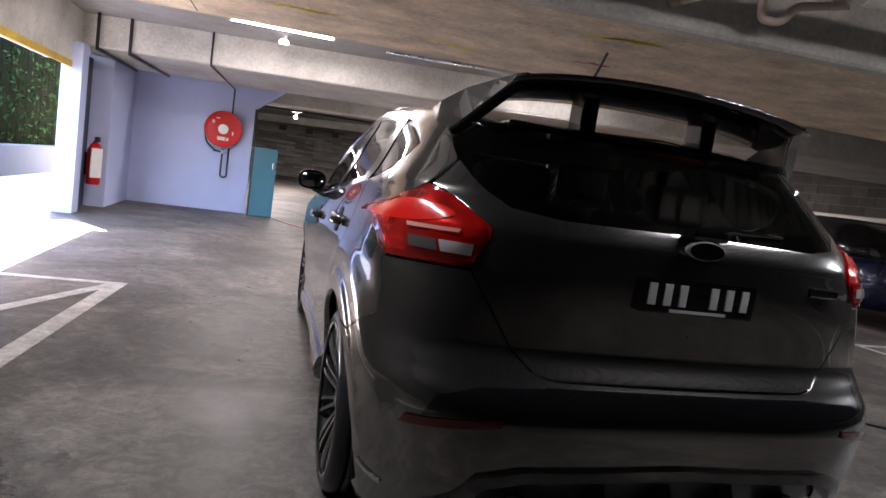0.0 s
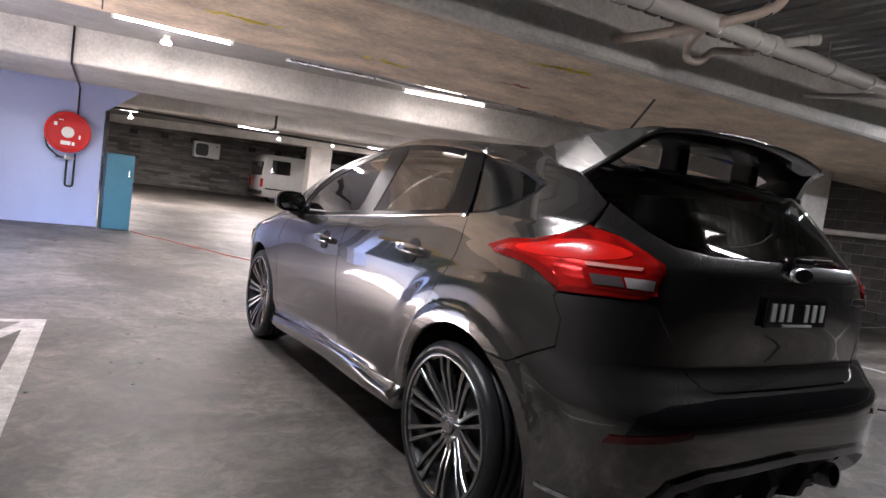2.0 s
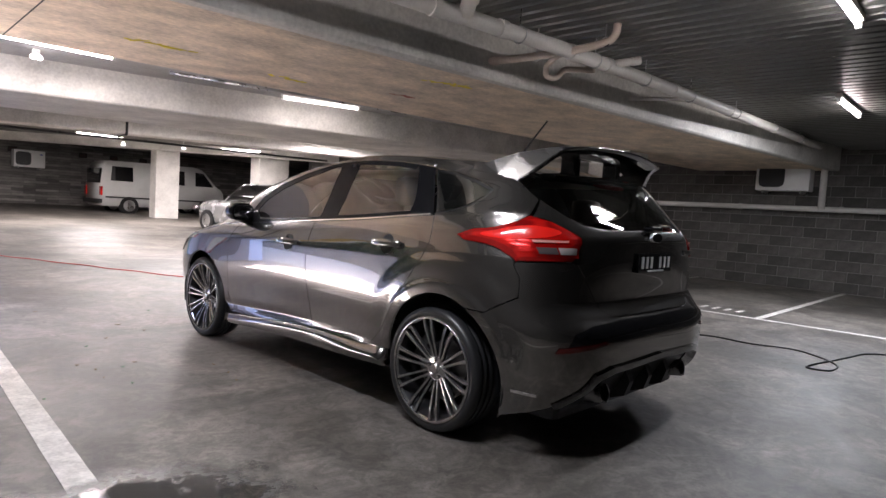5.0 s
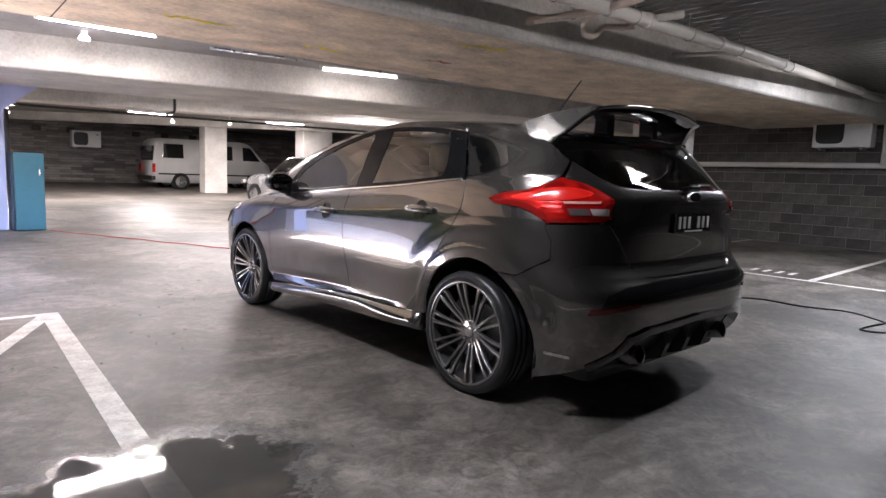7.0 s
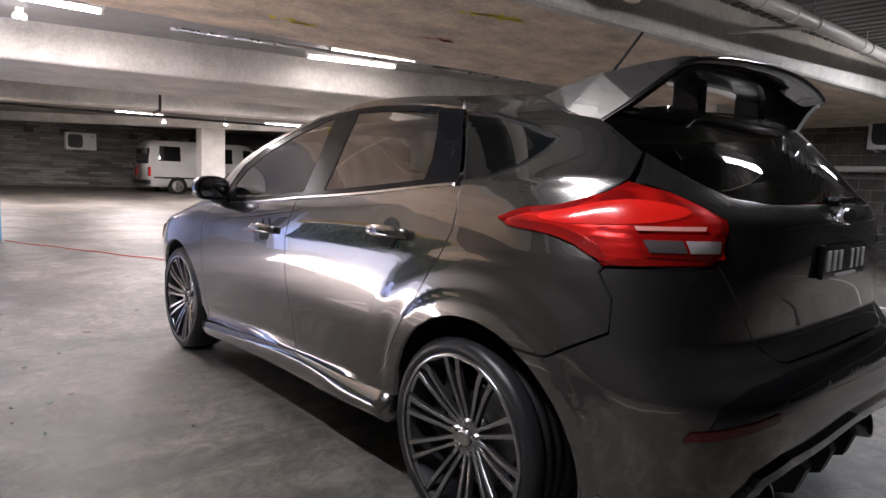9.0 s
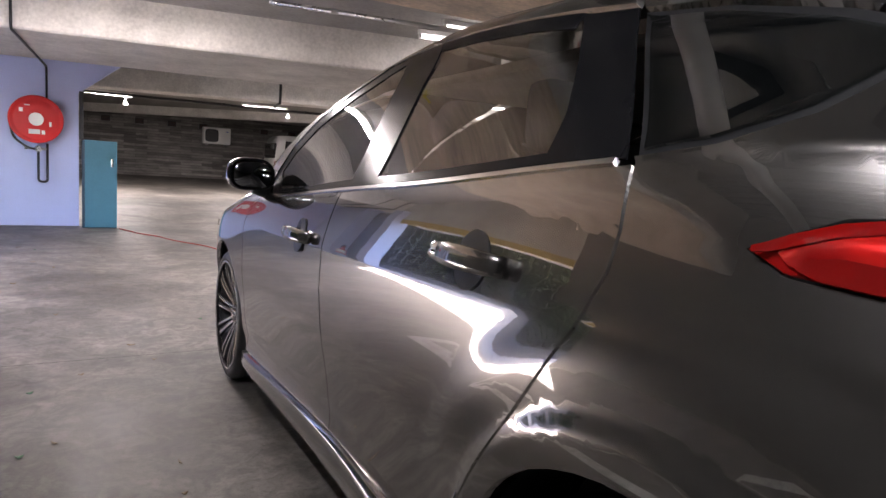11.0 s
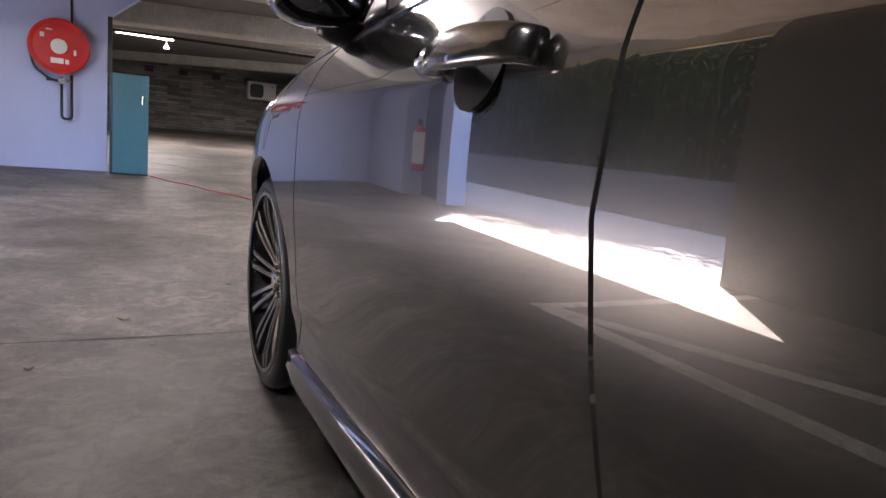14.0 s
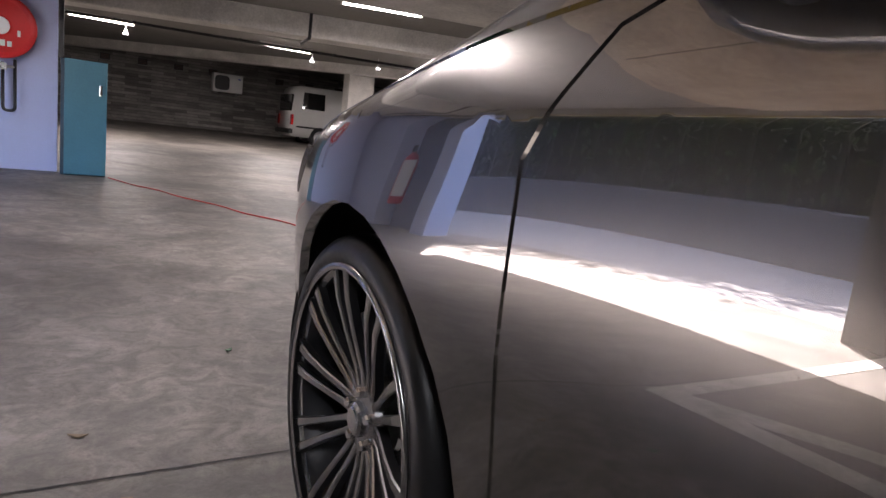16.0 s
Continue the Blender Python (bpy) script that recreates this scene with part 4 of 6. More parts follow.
def blob(bm, rings, seg=20, n=3.0):
    """A rounded solid through super-elliptic rings (centre, half a, half b, axis a, axis b)."""
    made = []
    for c, ra, rb, ua, ub in rings:
        c, ua, ub = Vector(c), Vector(ua), Vector(ub)
        ring = []
        for k in range(seg):
            t = k * math.tau / seg
            cs, sn = math.cos(t), math.sin(t)
            rr = (abs(cs) ** n + abs(sn) ** n) ** (-1 / n)
            ring.append(bm.verts.new(c + ua * ra * rr * cs + ub * rb * rr * sn))
        made.append(ring)
    for a, b in zip(made, made[1:]):
        for k in range(seg):
            bm.faces.new((a[k], a[(k + 1) % seg], b[(k + 1) % seg], b[k]))
    bm.faces.new(made[0][::-1])
    bm.faces.new(made[-1])
    bmesh.ops.recalc_face_normals(bm, faces=bm.faces)
    return bm


# door mirrors
bm = bmesh.new()
XA, ZA = Vector((1, 0, 0)), Vector((0, 0, 1))
blob(bm, [((-0.905, 1.945, 1.062), 0.074, 0.054, XA, ZA), ((-0.905, 1.930, 1.062), 0.084, 0.062, XA, ZA), ((-0.905, 1.97, 1.063), 0.090, 0.067, XA, ZA), ((-0.902, 2.02, 1.063), 0.088, 0.066, XA, ZA), ((-0.896, 2.07, 1.060), 0.077, 0.056, XA, ZA), ((-0.888, 2.11, 1.056), 0.052, 0.036, XA, ZA), ((-0.884, 2.12, 1.053), 0.018, 0.011, XA, ZA)], 28, 2.8)
both_sides("door_mirror", bm, M["gloss"], "gloss black door mirror housing")
bm = bmesh.new()
blob(bm, [((-0.905, 1.9285, 1.062), 0.072, 0.051, XA, ZA), ((-0.905, 1.9265, 1.062), 0.070, 0.049, XA, ZA)], 28, 3.0)
both_sides("mirror_glass", bm, plain("mirror", (0.30, 0.31, 0.33), 0.01, 1.0), "mirror glass")
bm = bmesh.new()
tube(bm, bend([(-0.80, 2.00, 0.990), (-0.85, 2.00, 0.998), (-0.885, 2.00, 1.015)], 0.03), [0.032] * 8, 12)
both_sides("mirror_arm", bm, M["satin"])

# door handles: a flat black disc for the shade in the dish, a bar and a bright end
for y, z in ((0.371, 0.955), (1.344, 0.880)):
    n = normal3(y, z)
    c = at3(y, z)
    up = (Vector((0, 0, 1)) - n * n.z).normalized()
    al = Vector((0, 1, 0))
    bm = bmesh.new()
    for k in range(24):
        bm.verts.new(c + n * 0.0025 + al * (0.050 * math.cos(k * math.tau / 24) + 0.012) + up * 0.060 * math.sin(k * math.tau / 24))
    bm.verts.ensure_lookup_table()
    bm.faces.new(bm.verts[:])
    f = bmesh.ops.extrude_face_region(bm, geom=bm.faces[:])
    bmesh.ops.translate(bm, vec=-n * 0.006, verts=[v for v in f["geom"] if isinstance(v, bmesh.types.BMVert)])
    bmesh.ops.recalc_face_normals(bm, faces=bm.faces)
    both_sides("handle_dish", bm, M["satin"], "flat black disc for the shaded handle recess", False)
    bm = bmesh.new()
    blob(bm, [(c + al * (0.105 - 0.21 * t) + n * (0.008 + 0.030 * math.sin(math.pi * min(1, max(0, t))) ** 0.4), 0.008, 0.019 + 0.005 * math.sin(math.pi * t), n, up) for t in (0, 0.04, 0.12, 0.3, 0.5, 0.7, 0.88, 0.96, 1)], 14, 2.6)
    both_sides("door_handle", bm, P, "grey door handle")
    bm = bmesh.new()
    blob(bm, [(c + al * (0.115 - 0.012 * t) + n * 0.016, 0.016, 0.019, n, up) for t in (0, 1, 2, 3)], 12, 2.6)
    both_sides("handle_end", bm, M["chrome"], "chrome lock cover")

# side skirts
bm = bmesh.new()
rows = []
for i in range(25):
    y = 0.36 + (2.22 - 0.36) * i / 24
    zt = curve([(0.36, 0.365), (0.6, 0.352), (1.07, 0.345), (2.22, 0.262)])(y)
    k = curve([(0.36, 0.042), (0.6, 0.028), (1.0, 0.011), (1.6, 0.009), (2.22, 0.008)])(y)
    zb = curve([(0.36, 0.262), (0.6, 0.252), (1.4, 0.238), (2.22, 0.196)])(y)
    w = side_w(y, zt)
    prof = [(w - 0.02, zt + 0.004), (w + 0.004, zt - 0.006), (w + k * 0.6, zt - 0.035), (w + k, (zt + zb) / 2 - 0.01), (w + k * 0.7, zb + 0.012), (w + k * 0.3, zb), (w - 0.10, zb + 0.005)]
    rows.append([bm.verts.new((-x, y, z)) for x, z in prof])
for a, b in zip(rows, rows[1:]):
    for j in range(len(a) - 1):
        bm.faces.new((a[j], b[j], b[j + 1], a[j + 1]))
bm.faces.new(rows[0][::-1])
bm.faces.new(rows[-1])
bmesh.ops.recalc_face_normals(bm, faces=bm.faces)
both_sides("side_skirt", bm, P)

# underbody, wheel housings
bm = bmesh.new()
box(bm, (-0.66, -0.62, 0.17), (0.66, 3.3, 0.42), 0.05)
part("underbody", bm, M["black"], car)
for y, cz in ((-0.05, 0.335), (2.615, 0.325)):
    bm = bmesh.new()
    lathe(bm, [(0.40, 0.24), (0.40, -0.02), (0.0, -0.02)], 40, pose(-0.60, y, cz, 0, -90, 0))
    bmesh.ops.bisect_plane(bm, geom=bm.verts[:] + bm.edges[:] + bm.faces[:], plane_co=(0, 0, 0.24), plane_no=(0, 0, 1), clear_inner=True)
    both_sides("wheel_housing", bm, M["black"])

def draw_in(bm):
    """Shortens the wing towards the roof edge."""
    for v in bm.verts:
        v.co.y += 0.18 * max(0.0, -v.co.y - 0.08)
    return bm


# wing: top blade, end fins, struts
bm = bmesh.new()
sec = [(-0.30, -0.004), (-0.36, 0.004), (-0.46, 0.016), (-0.54, 0.030), (-0.57, 0.036), (-0.575, 0.028), (-0.54, 0.010), (-0.46, -0.006), (-0.36, -0.018), (-0.30, -0.022)]
rows = []
for i in range(25):
    x = -0.52 + 1.04 * i / 24
    e = abs(x) / 0.52
    rows.append([bm.verts.new((x, y - 0.05 * (1 - e ** 2) + 0.0 * e, 1.478 + h + 0.030 * (1 - e ** 2) - 0.012 * e ** 6)) for y, h in sec])
for a, b in zip(rows, rows[1:]):
    for j in range(len(sec)):
        k = (j + 1) % len(sec)
        bm.faces.new((a[j], b[j], b[k], a[k]))
bm.faces.new(rows[0])
bm.faces.new(rows[-1][::-1])
bmesh.ops.recalc_face_normals(bm, faces=bm.faces)
part("roof_wing", draw_in(bm), M["gloss"], car, "gloss black roof wing blade", True)
bm = bmesh.new()
outl = [(-0.655, -0.085, 1.418), (-0.645, -0.16, 1.440), (-0.60, -0.30, 1.478), (-0.535, -0.44, 1.505), (-0.505, -0.53, 1.515), (-0.50, -0.585, 1.512), (-0.545, -0.50, 1.455), (-0.60, -0.43, 1.39), (-0.655, -0.34, 1.325), (-0.668, -0.22, 1.362)]
front = [bm.verts.new(p) for p in outl]
back = [bm.verts.new((x + 0.045, y + 0.006, z - 0.004)) for x, y, z in outl]
bm.faces.new(front)
bm.faces.new(back[::-1])
for i in range(len(outl)):
    j = (i + 1) % len(outl)
    bm.faces.new((front[i], front[j], back[j], back[i]))
bmesh.ops.triangulate(bm, faces=[f for f in bm.faces if len(f.verts) > 4])
bmesh.ops.recalc_face_normals(bm, faces=bm.faces)
bmesh.ops.bevel(bm, geom=[e for e in bm.edges if e.calc_face_angle(0) > 0.6], offset=0.006, segments=2, affect="EDGES")
both_sides("wing_fin", draw_in(bm), P, "grey painted wing end fin", False)
bm = bmesh.new()
box(bm, (-0.50, -0.50, 1.36), (0.50, -0.30, 1.385), 0.01)
part("wing_base", draw_in(bm), M["gloss"], car, "gloss black lower wing")
for x in (-0.22, 0.22):
    bm = bmesh.new()
    box(bm, (x - 0.028, -0.44, 1.37), (x + 0.028, -0.33, 1.49), 0.008)
    part("wing_strut", draw_in(bm), M["gloss"], car)
bm = bmesh.new()
blob(bm, [((0, -0.52 - 0.004 * k, 1.35 - 0.002 * k), 0.17 - 0.01 * (k in (0, 3)), 0.012, XA, ZA) for k in range(4)], 20, 3)
part("brake_light", draw_in(bm), M["amber"], car, "dark red high brake light")
# aerial
bm = bmesh.new()
tube(bm, [(0, 0.20, 1.50), (0, 0.17, 1.535), (0, 0.10, 1.62), (0, -0.005, 1.735)], [0.014, 0.008, 0.006, 0.005], 8)
part("aerial", bm, M["satin"], car, "black roof aerial", True)
# plate, badge, wiper, small badges
bm = bmesh.new()
box(bm, (-0.186, -0.752, 0.893), (0.186, -0.736, 1.003), 0.004)
plate = part("number_plate", bm, M["gloss"], car, "black number plate with pale bars")
for i, x in enumerate((-0.150, -0.102, -0.054, 0.046, 0.096, 0.146)):
    bm = bmesh.new()
    box(bm, (x - 0.012, -0.756, 0.918), (x + 0.012, -0.7515, 0.984), 0.001)
    part("plate_bar", bm, M["white"], plate)
bm = bmesh.new()
box(bm, (-0.09, -0.756, 0.899), (0.09, -0.7515, 0.908))
part("plate_bar", bm, M["white"], plate)
bm = bmesh.new()
blob(bm, [((0, -0.735 - d, 1.088), 0.062 * s, 0.027 * s, XA, ZA) for d, s in ((0, 1), (0.010, 1), (0.014, 0.9))], 28, 2.0)
bdg = part("badge", bm, M["silver"], car, "oval chrome badge", False)
bm = bmesh.new()
blob(bm, [((0, -0.7492 - d, 1.088), 0.0565 * s, 0.0235 * s, XA, ZA) for d, s in ((0, 1), (0.002, 0.95))], 28, 2.0)
part("badge_field", bm, M["gloss"], bdg)
bm = bmesh.new()
box(bm, (0.40, -0.728, 0.985), (0.50, -0.700, 1.015), 0.003, None)
part("trim_badge", bm, M["chrome"], car)
bm = bmesh.new()
tube(bm, [(0.0, -0.715, 1.135), (0.1, -0.705, 1.150), (0.30, -0.680, 1.150)], [0.012, 0.009, 0.005], 8)
box(bm, (-0.05, -0.745, 1.115), (0.07, -0.690, 1.145), 0.012)
part("rear_wiper", bm, M["gloss"], car)
# dark lower and upper rims of the tail lamps
for s in (-1, 1):
    shell("lamp_rim", S(*TLB[::-1], *[(y - 0.018, z + 0.024) for y, z in TLB]), M["amber"], car, gap=0.0, lift=0.0062, depth=0.004, side=s, dome=lamp_dome, dq=0.02, dz=0.012, soften=1)
    shell("lamp_rim", S(*TLS[:4], *[(y - 0.004, z - 0.013) for y, z in TLS[3::-1]]), M["amber"], car, gap=0.0, lift=0.0062, depth=0.004, side=s, dome=lamp_dome, dq=0.02, dz=0.012, soften=1)
    shell("lamp_rim", S((-0.462, 0.944)) + R((0.738, 0.954), (0.650, 0.958), (0.660, 0.972), (0.738, 0.970)) + S((-0.462, 0.962)), M["amber"], car, gap=0.0, lift=0.0062, depth=0.004, side=s, dome=lamp_dome, dq=0.02, dz=0.012, soften=1)
# tail lamp insides: a brighter red band, the clear reversing lens and a pale streak
for s in (-1, 1):
    shell("lamp_band", S((-0.20, 1.07), (-0.33, 1.078), (-0.44, 1.12)) + R((0.66, 1.10), (0.625, 1.085), (0.74, 1.055)) + S((-0.40, 1.045), (-0.25, 1.045)), M["redband"], car, gap=0.0, lift=0.0065, depth=0.004, side=s, dome=lamp_dome, dq=0.02, dz=0.012, soften=5)
    shell("lamp_recess", R((0.775, 1.028), (0.615, 1.032), (0.625, 0.972), (0.775, 0.970)), M["amber"], car, gap=0.0, lift=0.0085, depth=0.004, side=s, dome=lamp_dome, dq=0.02, dz=0.012, soften=0)
    shell("reversing_lens", R((0.765, 1.012), (0.708, 1.015), (0.706, 0.984), (0.765, 0.981)), M["smoke"], car, gap=0.0, lift=0.0115, depth=0.004, side=s, dome=lamp_dome, dq=0.02, dz=0.012, soften=0, label="clear reversing lens")
    shell("reversing_lens", R((0.702, 1.015), (0.628, 1.019), (0.634, 0.987), (0.700, 0.984)), M["clear"], car, gap=0.0, lift=0.0115, depth=0.004, side=s, dome=lamp_dome, dq=0.02, dz=0.012, soften=0, label="clear reversing lens")
    shell("lamp_streak", R((0.765, 1.036), (0.66, 1.044), (0.655, 1.054), (0.765, 1.047)), M["streak"], car, gap=0.0, lift=0.0120, depth=0.004, side=s, dome=lamp_dome, dq=0.02, dz=0.012, soften=0)
# exhausts and diffuser fins
for x in (-0.44, 0.44):
    bm = bmesh.new()
    lathe(bm, [(0.040, 0.0), (0.047, 0.0), (0.047, -0.16), (0.040, -0.16), (0.040, 0.0)], 28, pose(x, -0.755, 0.315, 78, 0, 0))
    part("exhaust_tip", bm, M["darksteel"], car, "brushed steel exhaust tip", True)
for x in (-0.21, 0.0, 0.21):
    bm = bmesh.new()
    prism(bm, [(-0.745, 0.40), (-0.775, 0.34), (-0.75, 0.265), (-0.60, 0.21), (-0.60, 0.36)], -0.022, 0.022)
    bmesh.ops.transform(bm, matrix=Matrix(((0, 0, 1, x), (1, 0, 0, 0), (0, 1, 0, 0), (0, 0, 0, 1))), verts=bm.verts)
    bmesh.ops.recalc_face_normals(bm, faces=bm.faces)
    part("diffuser_fin", bm, M["black"], car)
# headlights
shell("headlight", S((2.95, 0.775), (3.10, 0.735), (3.25, 0.70)) + S((3.28, 0.655), (3.14, 0.66)), M["smoke"], car, gap=0.0, lift=0.008, depth=0.01, label="clear headlight")


# wheels
def wheel_meshes():
    w = {}
    bm = bmesh.new()
    prof = [(0.263, 0.092), (0.272, 0.105), (0.292, 0.111), (0.308, 0.104), (0.318, 0.092), (0.323, 0.07)]
    for g in (0.052, 0.012, -0.028):
        prof += [(0.323, g + 0.006), (0.316, g + 0.004), (0.316, g - 0.004), (0.323, g - 0.006)]
    prof += [(0.323, -0.07), (0.310, -0.104), (0.290, -0.110), (0.263, -0.10)]
    lathe(bm, prof, 64)
    w["tyre"] = bm
    bm = bmesh.new()
    lathe(bm, [(0.260, 0.110), (0.271, 0.112), (0.274, 0.105), (0.267, 0.097), (0.256, 0.09)], 64)
    w["rim"] = bm
    bm = bmesh.new()
    lathe(bm, [(0.256, 0.0895), (0.240, 0.06), (0.234, -0.09), (0.264, -0.10)], 64)
    w["barrel"] = bm
    return w


def spoke_bm():
    """Half of a twin spoke, from the hub out along +x, face to +z."""
    bm = bmesh.new()
    rows = []
    for r, hw, zc, th, off in ((0.050, 0.0080, 0.062, 0.022, 0.0105), (0.085, 0.0070, 0.068, 0.020, 0.0120), (0.15, 0.0070, 0.086, 0.018, 0.0165), (0.21, 0.0080, 0.100, 0.018, 0.0215), (0.264, 0.0105, 0.105, 0.018, 0.0260)):
        rows.append([bm.verts.new((r, off + a, b)) for a, b in ((-hw, zc - th), (-hw, zc - 0.003), (-hw + 0.002, zc), (hw - 0.002, zc), (hw, zc - 0.003), (hw, zc - th))])
    for a, b in zip(rows, rows[1:]):
        for j in range(6):
            k = (j + 1) % 6
            bm.faces.new((a[j], b[j], b[k], a[k]))
    bm.faces.new(rows[0])
    bm.faces.new(rows[-1][::-1])
    bmesh.ops.recalc_face_normals(bm, faces=bm.faces)
    return bm


def build_wheel(turn):
    w = wheel_meshes()
    rim = part("wheel", w["rim"], M["alloy"], car, "gunmetal multi-spoke alloy wheel", True)
    part("tyre", w["tyre"], M["rubber"], rim, "black low-profile tyre", True)
    part("barrel", w["barrel"], M["darkalloy"], rim, "dark inner barrel", True)
    sp = spoke_bm()
    me = bpy.data.meshes.new("spoke")
    sp.to_mesh(me)
    sp.free()
    me.materials.append(M["alloy"])
    me.materials.append(M["darkalloy"])
    for p in me.polygons:
        p.material_index = 0 if p.normal.z > 0.5 else 1
    b2 = bmesh.new()
    b2.from_mesh(me)
    for v in b2.verts:
        v.co.y = -v.co.y
    bmesh.ops.reverse_faces(b2, faces=b2.faces)
    me2 = bpy.data.meshes.new("spoke")
    b2.to_mesh(me2)
    b2.free()
    me2.materials.append(M["alloy"])
    me2.materials.append(M["darkalloy"])
    for k in range(10):
        for m_ in (me, me2):
            o = new("spoke", m_)
            o.parent = rim
            o.matrix_basis = pose(0, 0, 0, 0, 0, turn + k * 36)
    bm = bmesh.new()
    lathe(bm, [(0.0, 0.078), (0.026, 0.078), (0.030, 0.074), (0.032, 0.066), (0.062, 0.062), (0.066, 0.05), (0.066, 0.02), (0.0, 0.02)], 32)
    part("hub", bm, M["alloy"], rim, smooth=False)
    bm = bmesh.new()
    lathe(bm, [(0.0, 0.0815), (0.020, 0.081), (0.024, 0.0785), (0.024, 0.074), (0.0, 0.074)], 24)
    part("hub_cap", bm, M["satinmetal"], rim)
    for k in range(5):
        bm = bmesh.new()
        lathe(bm, [(0.0, 0.076), (0.008, 0.076), (0.010, 0.072), (0.010, 0.055), (0.0, 0.055)], 6, pose(0.047 * math.cos(k * math.tau / 5), 0.047 * math.sin(k * math.tau / 5), 0))
        part("wheel_nut", bm, M["chrome"], rim)
    bm = bmesh.new()
    lathe(bm, [(0.07, 0.012), (0.168, 0.012), (0.168, -0.014), (0.07, -0.014), (0.07, 0.012)], 48)
    part("brake_disc", bm, M["darksteel"], rim)
    bm = bmesh.new()
    for a0 in range(6):
        a = radians(20 + a0 * 11)
        box(bm, (-0.02, -0.018, -0.04), (0.035, 0.018, 0.04), 0.006, Matrix.Rotation(a, 4, "Z") @ Matrix.Translation((0.155, 0, 0)))
    part("brake_caliper", bm, M["black"], rim)
    return rim


first = build_wheel(9)
first.matrix_basis = pose(-0.768, 0, 0.323, 0, -90, 0)
for x, y, s, turn in ((-0.750, 2.648, -1, 4), (0.768, 0, 1, 0), (0.750, 2.648, 1, 20)):
    w = copy_thing(first, pose(x, y, 0.323, 0, -90 if s < 0 else 90, 0) @ pose(0, 0, 0, 0, 0, turn))
    w.parent = car


# cabin
def seat(name, x, y, z, w, back_h, lean):
    bm = bmesh.new()
    box(bm, (x - w / 2, y - 0.05, z), (x + w / 2, y + 0.50, z + 0.17), 0.05)
    box(bm, (-w / 2, -0.07, 0), (w / 2, 0.07, back_h), 0.05, pose(x, y - 0.02, z + 0.12, lean, 0, 0))
    return part(name, bm, M["seat"], car, smooth=True)


for x in (-0.37, 0.37):
    seat("front_seat", x, 0.95, 0.42, 0.50, 0.62, 14)
    bm = bmesh.new()
    box(bm, (x - 0.13, 0.68, 1.18), (x + 0.13, 0.78, 1.36), 0.04)
    part("headrest", bm, M["seat"], car, smooth=True)
for x in (-0.33, 0.33):
    seat("rear_seat", x, 0.10, 0.45, 0.62, 0.60, 16)
    bm = bmesh.new()
    box(bm, (x - 0.12, -0.16, 1.13), (x + 0.12, -0.07, 1.28), 0.035)
    part("headrest", bm, M["seat"], car, smooth=True)
bm = bmesh.new()
box(bm, (-0.70, 1.62, 0.70), (0.70, 2.10, 0.985), 0.06)
part("dashboard", bm, M["satin"], car, smooth=True)
bm = bmesh.new()
tube(bm, [(0.37 + 0.18 * math.cos(k * math.tau / 24), 1.50 - 0.06 * math.sin(k * math.tau / 24), 0.92 + 0.17 * math.sin(k * math.tau / 24)) for k in range(25)], 0.016, 8, False)
box(bm, (0.31, 1.48, 0.87), (0.43, 1.54, 0.97), 0.02)
part("steering_wheel", bm, M["satin"], car, smooth=True)
bm = bmesh.new()
box(bm, (-0.74, -0.55, 0.42), (0.74, 1.9, 0.47))
part("cabin_floor", bm, M["black"], car)

# the upper body sits a little lower on its wheels
for ob in car.children_recursive:
    if ob.type == "MESH" and not ob.name.startswith("wheel.") and ob.name != "wheel" and not (ob.parent and ob.parent.name.split(".")[0] == "wheel"):
        for v in ob.data.vertices:
            v.co.z -= 0.025 * min(1.0, max(0.0, (v.co.z - 0.8) / 0.25))

# ---- lamps of the hall, and one added ----
# the last one, out of view, is added to brighten the floor beside the car
TUBES = [((0.17, 7.88, 2.665), -2), ((3.75, 7.98, 2.655), -16), ((3.76, 7.50, 2.66), -8), ((3.9, 12.8, 2.68), -15), ((0.45, 19.2, 2.57), 0), ((4.30, 19.2, 2.65), 0), ((8.1, 13.2, 2.68), -15), ((8.4, 18.8, 2.68), -30), ((2.90, 1.10, ZD - 0.05), 0), ((7.0, 1.75, ZD - 0.05), 0), ((-0.95, 2.15, ZD - 0.05), 90)]
WATTS = [2.6, 0.2, 0.2, 7.2, 6.8, 6.8, 6.4, 5.6, 0.9, 3.0, 1.15]


def strip_lamp():
    ob = thing("strip_lamp", "white fluorescent batten lamp with a bare lit tube", "lamp", group="batten lamps of the hall")
    bm = bmesh.new()
    box(bm, (-0.62, -0.035, 0.0), (0.62, 0.035, 0.05), 0.006)
    part("body", bm, M["white"], ob)
    bm = bmesh.new()
    tube(bm, [(-0.58, 0, -0.03), (0.58, 0, -0.03)], 0.016, 12)
    part("tube", bm, M["tube"], ob, "lit fluorescent tube", True)
    for x in (-0.595, 0.595):
        bm = bmesh.new()
        box(bm, (x - 0.015, -0.022, -0.052), (x + 0.015, 0.022, 0.0), 0.004)
        part("lamp_holder", bm, M["white"], ob)
    return ob


lamp0 = strip_lamp()
for i, ((p, a), w) in enumerate(zip(TUBES, WATTS)):
    m = pose(*p, 0, 0, a)
    if i == 0:
        lamp0.matrix_basis = m
    else:
        ob = copy_thing(lamp0, m)
        for c in ob.children if i in (1, 2) else ():
            if c.name.startswith("tube"):
                c.data = c.data.copy()
                c.data.materials[0] = M["dimtube"]
    area("strip_lamp_light", m @ pose(0, 0, -0.055), 1.16, 0.05, w, (0.86, 0.96, 1.0) if i > 7 else (1.0, 0.97, 0.92))


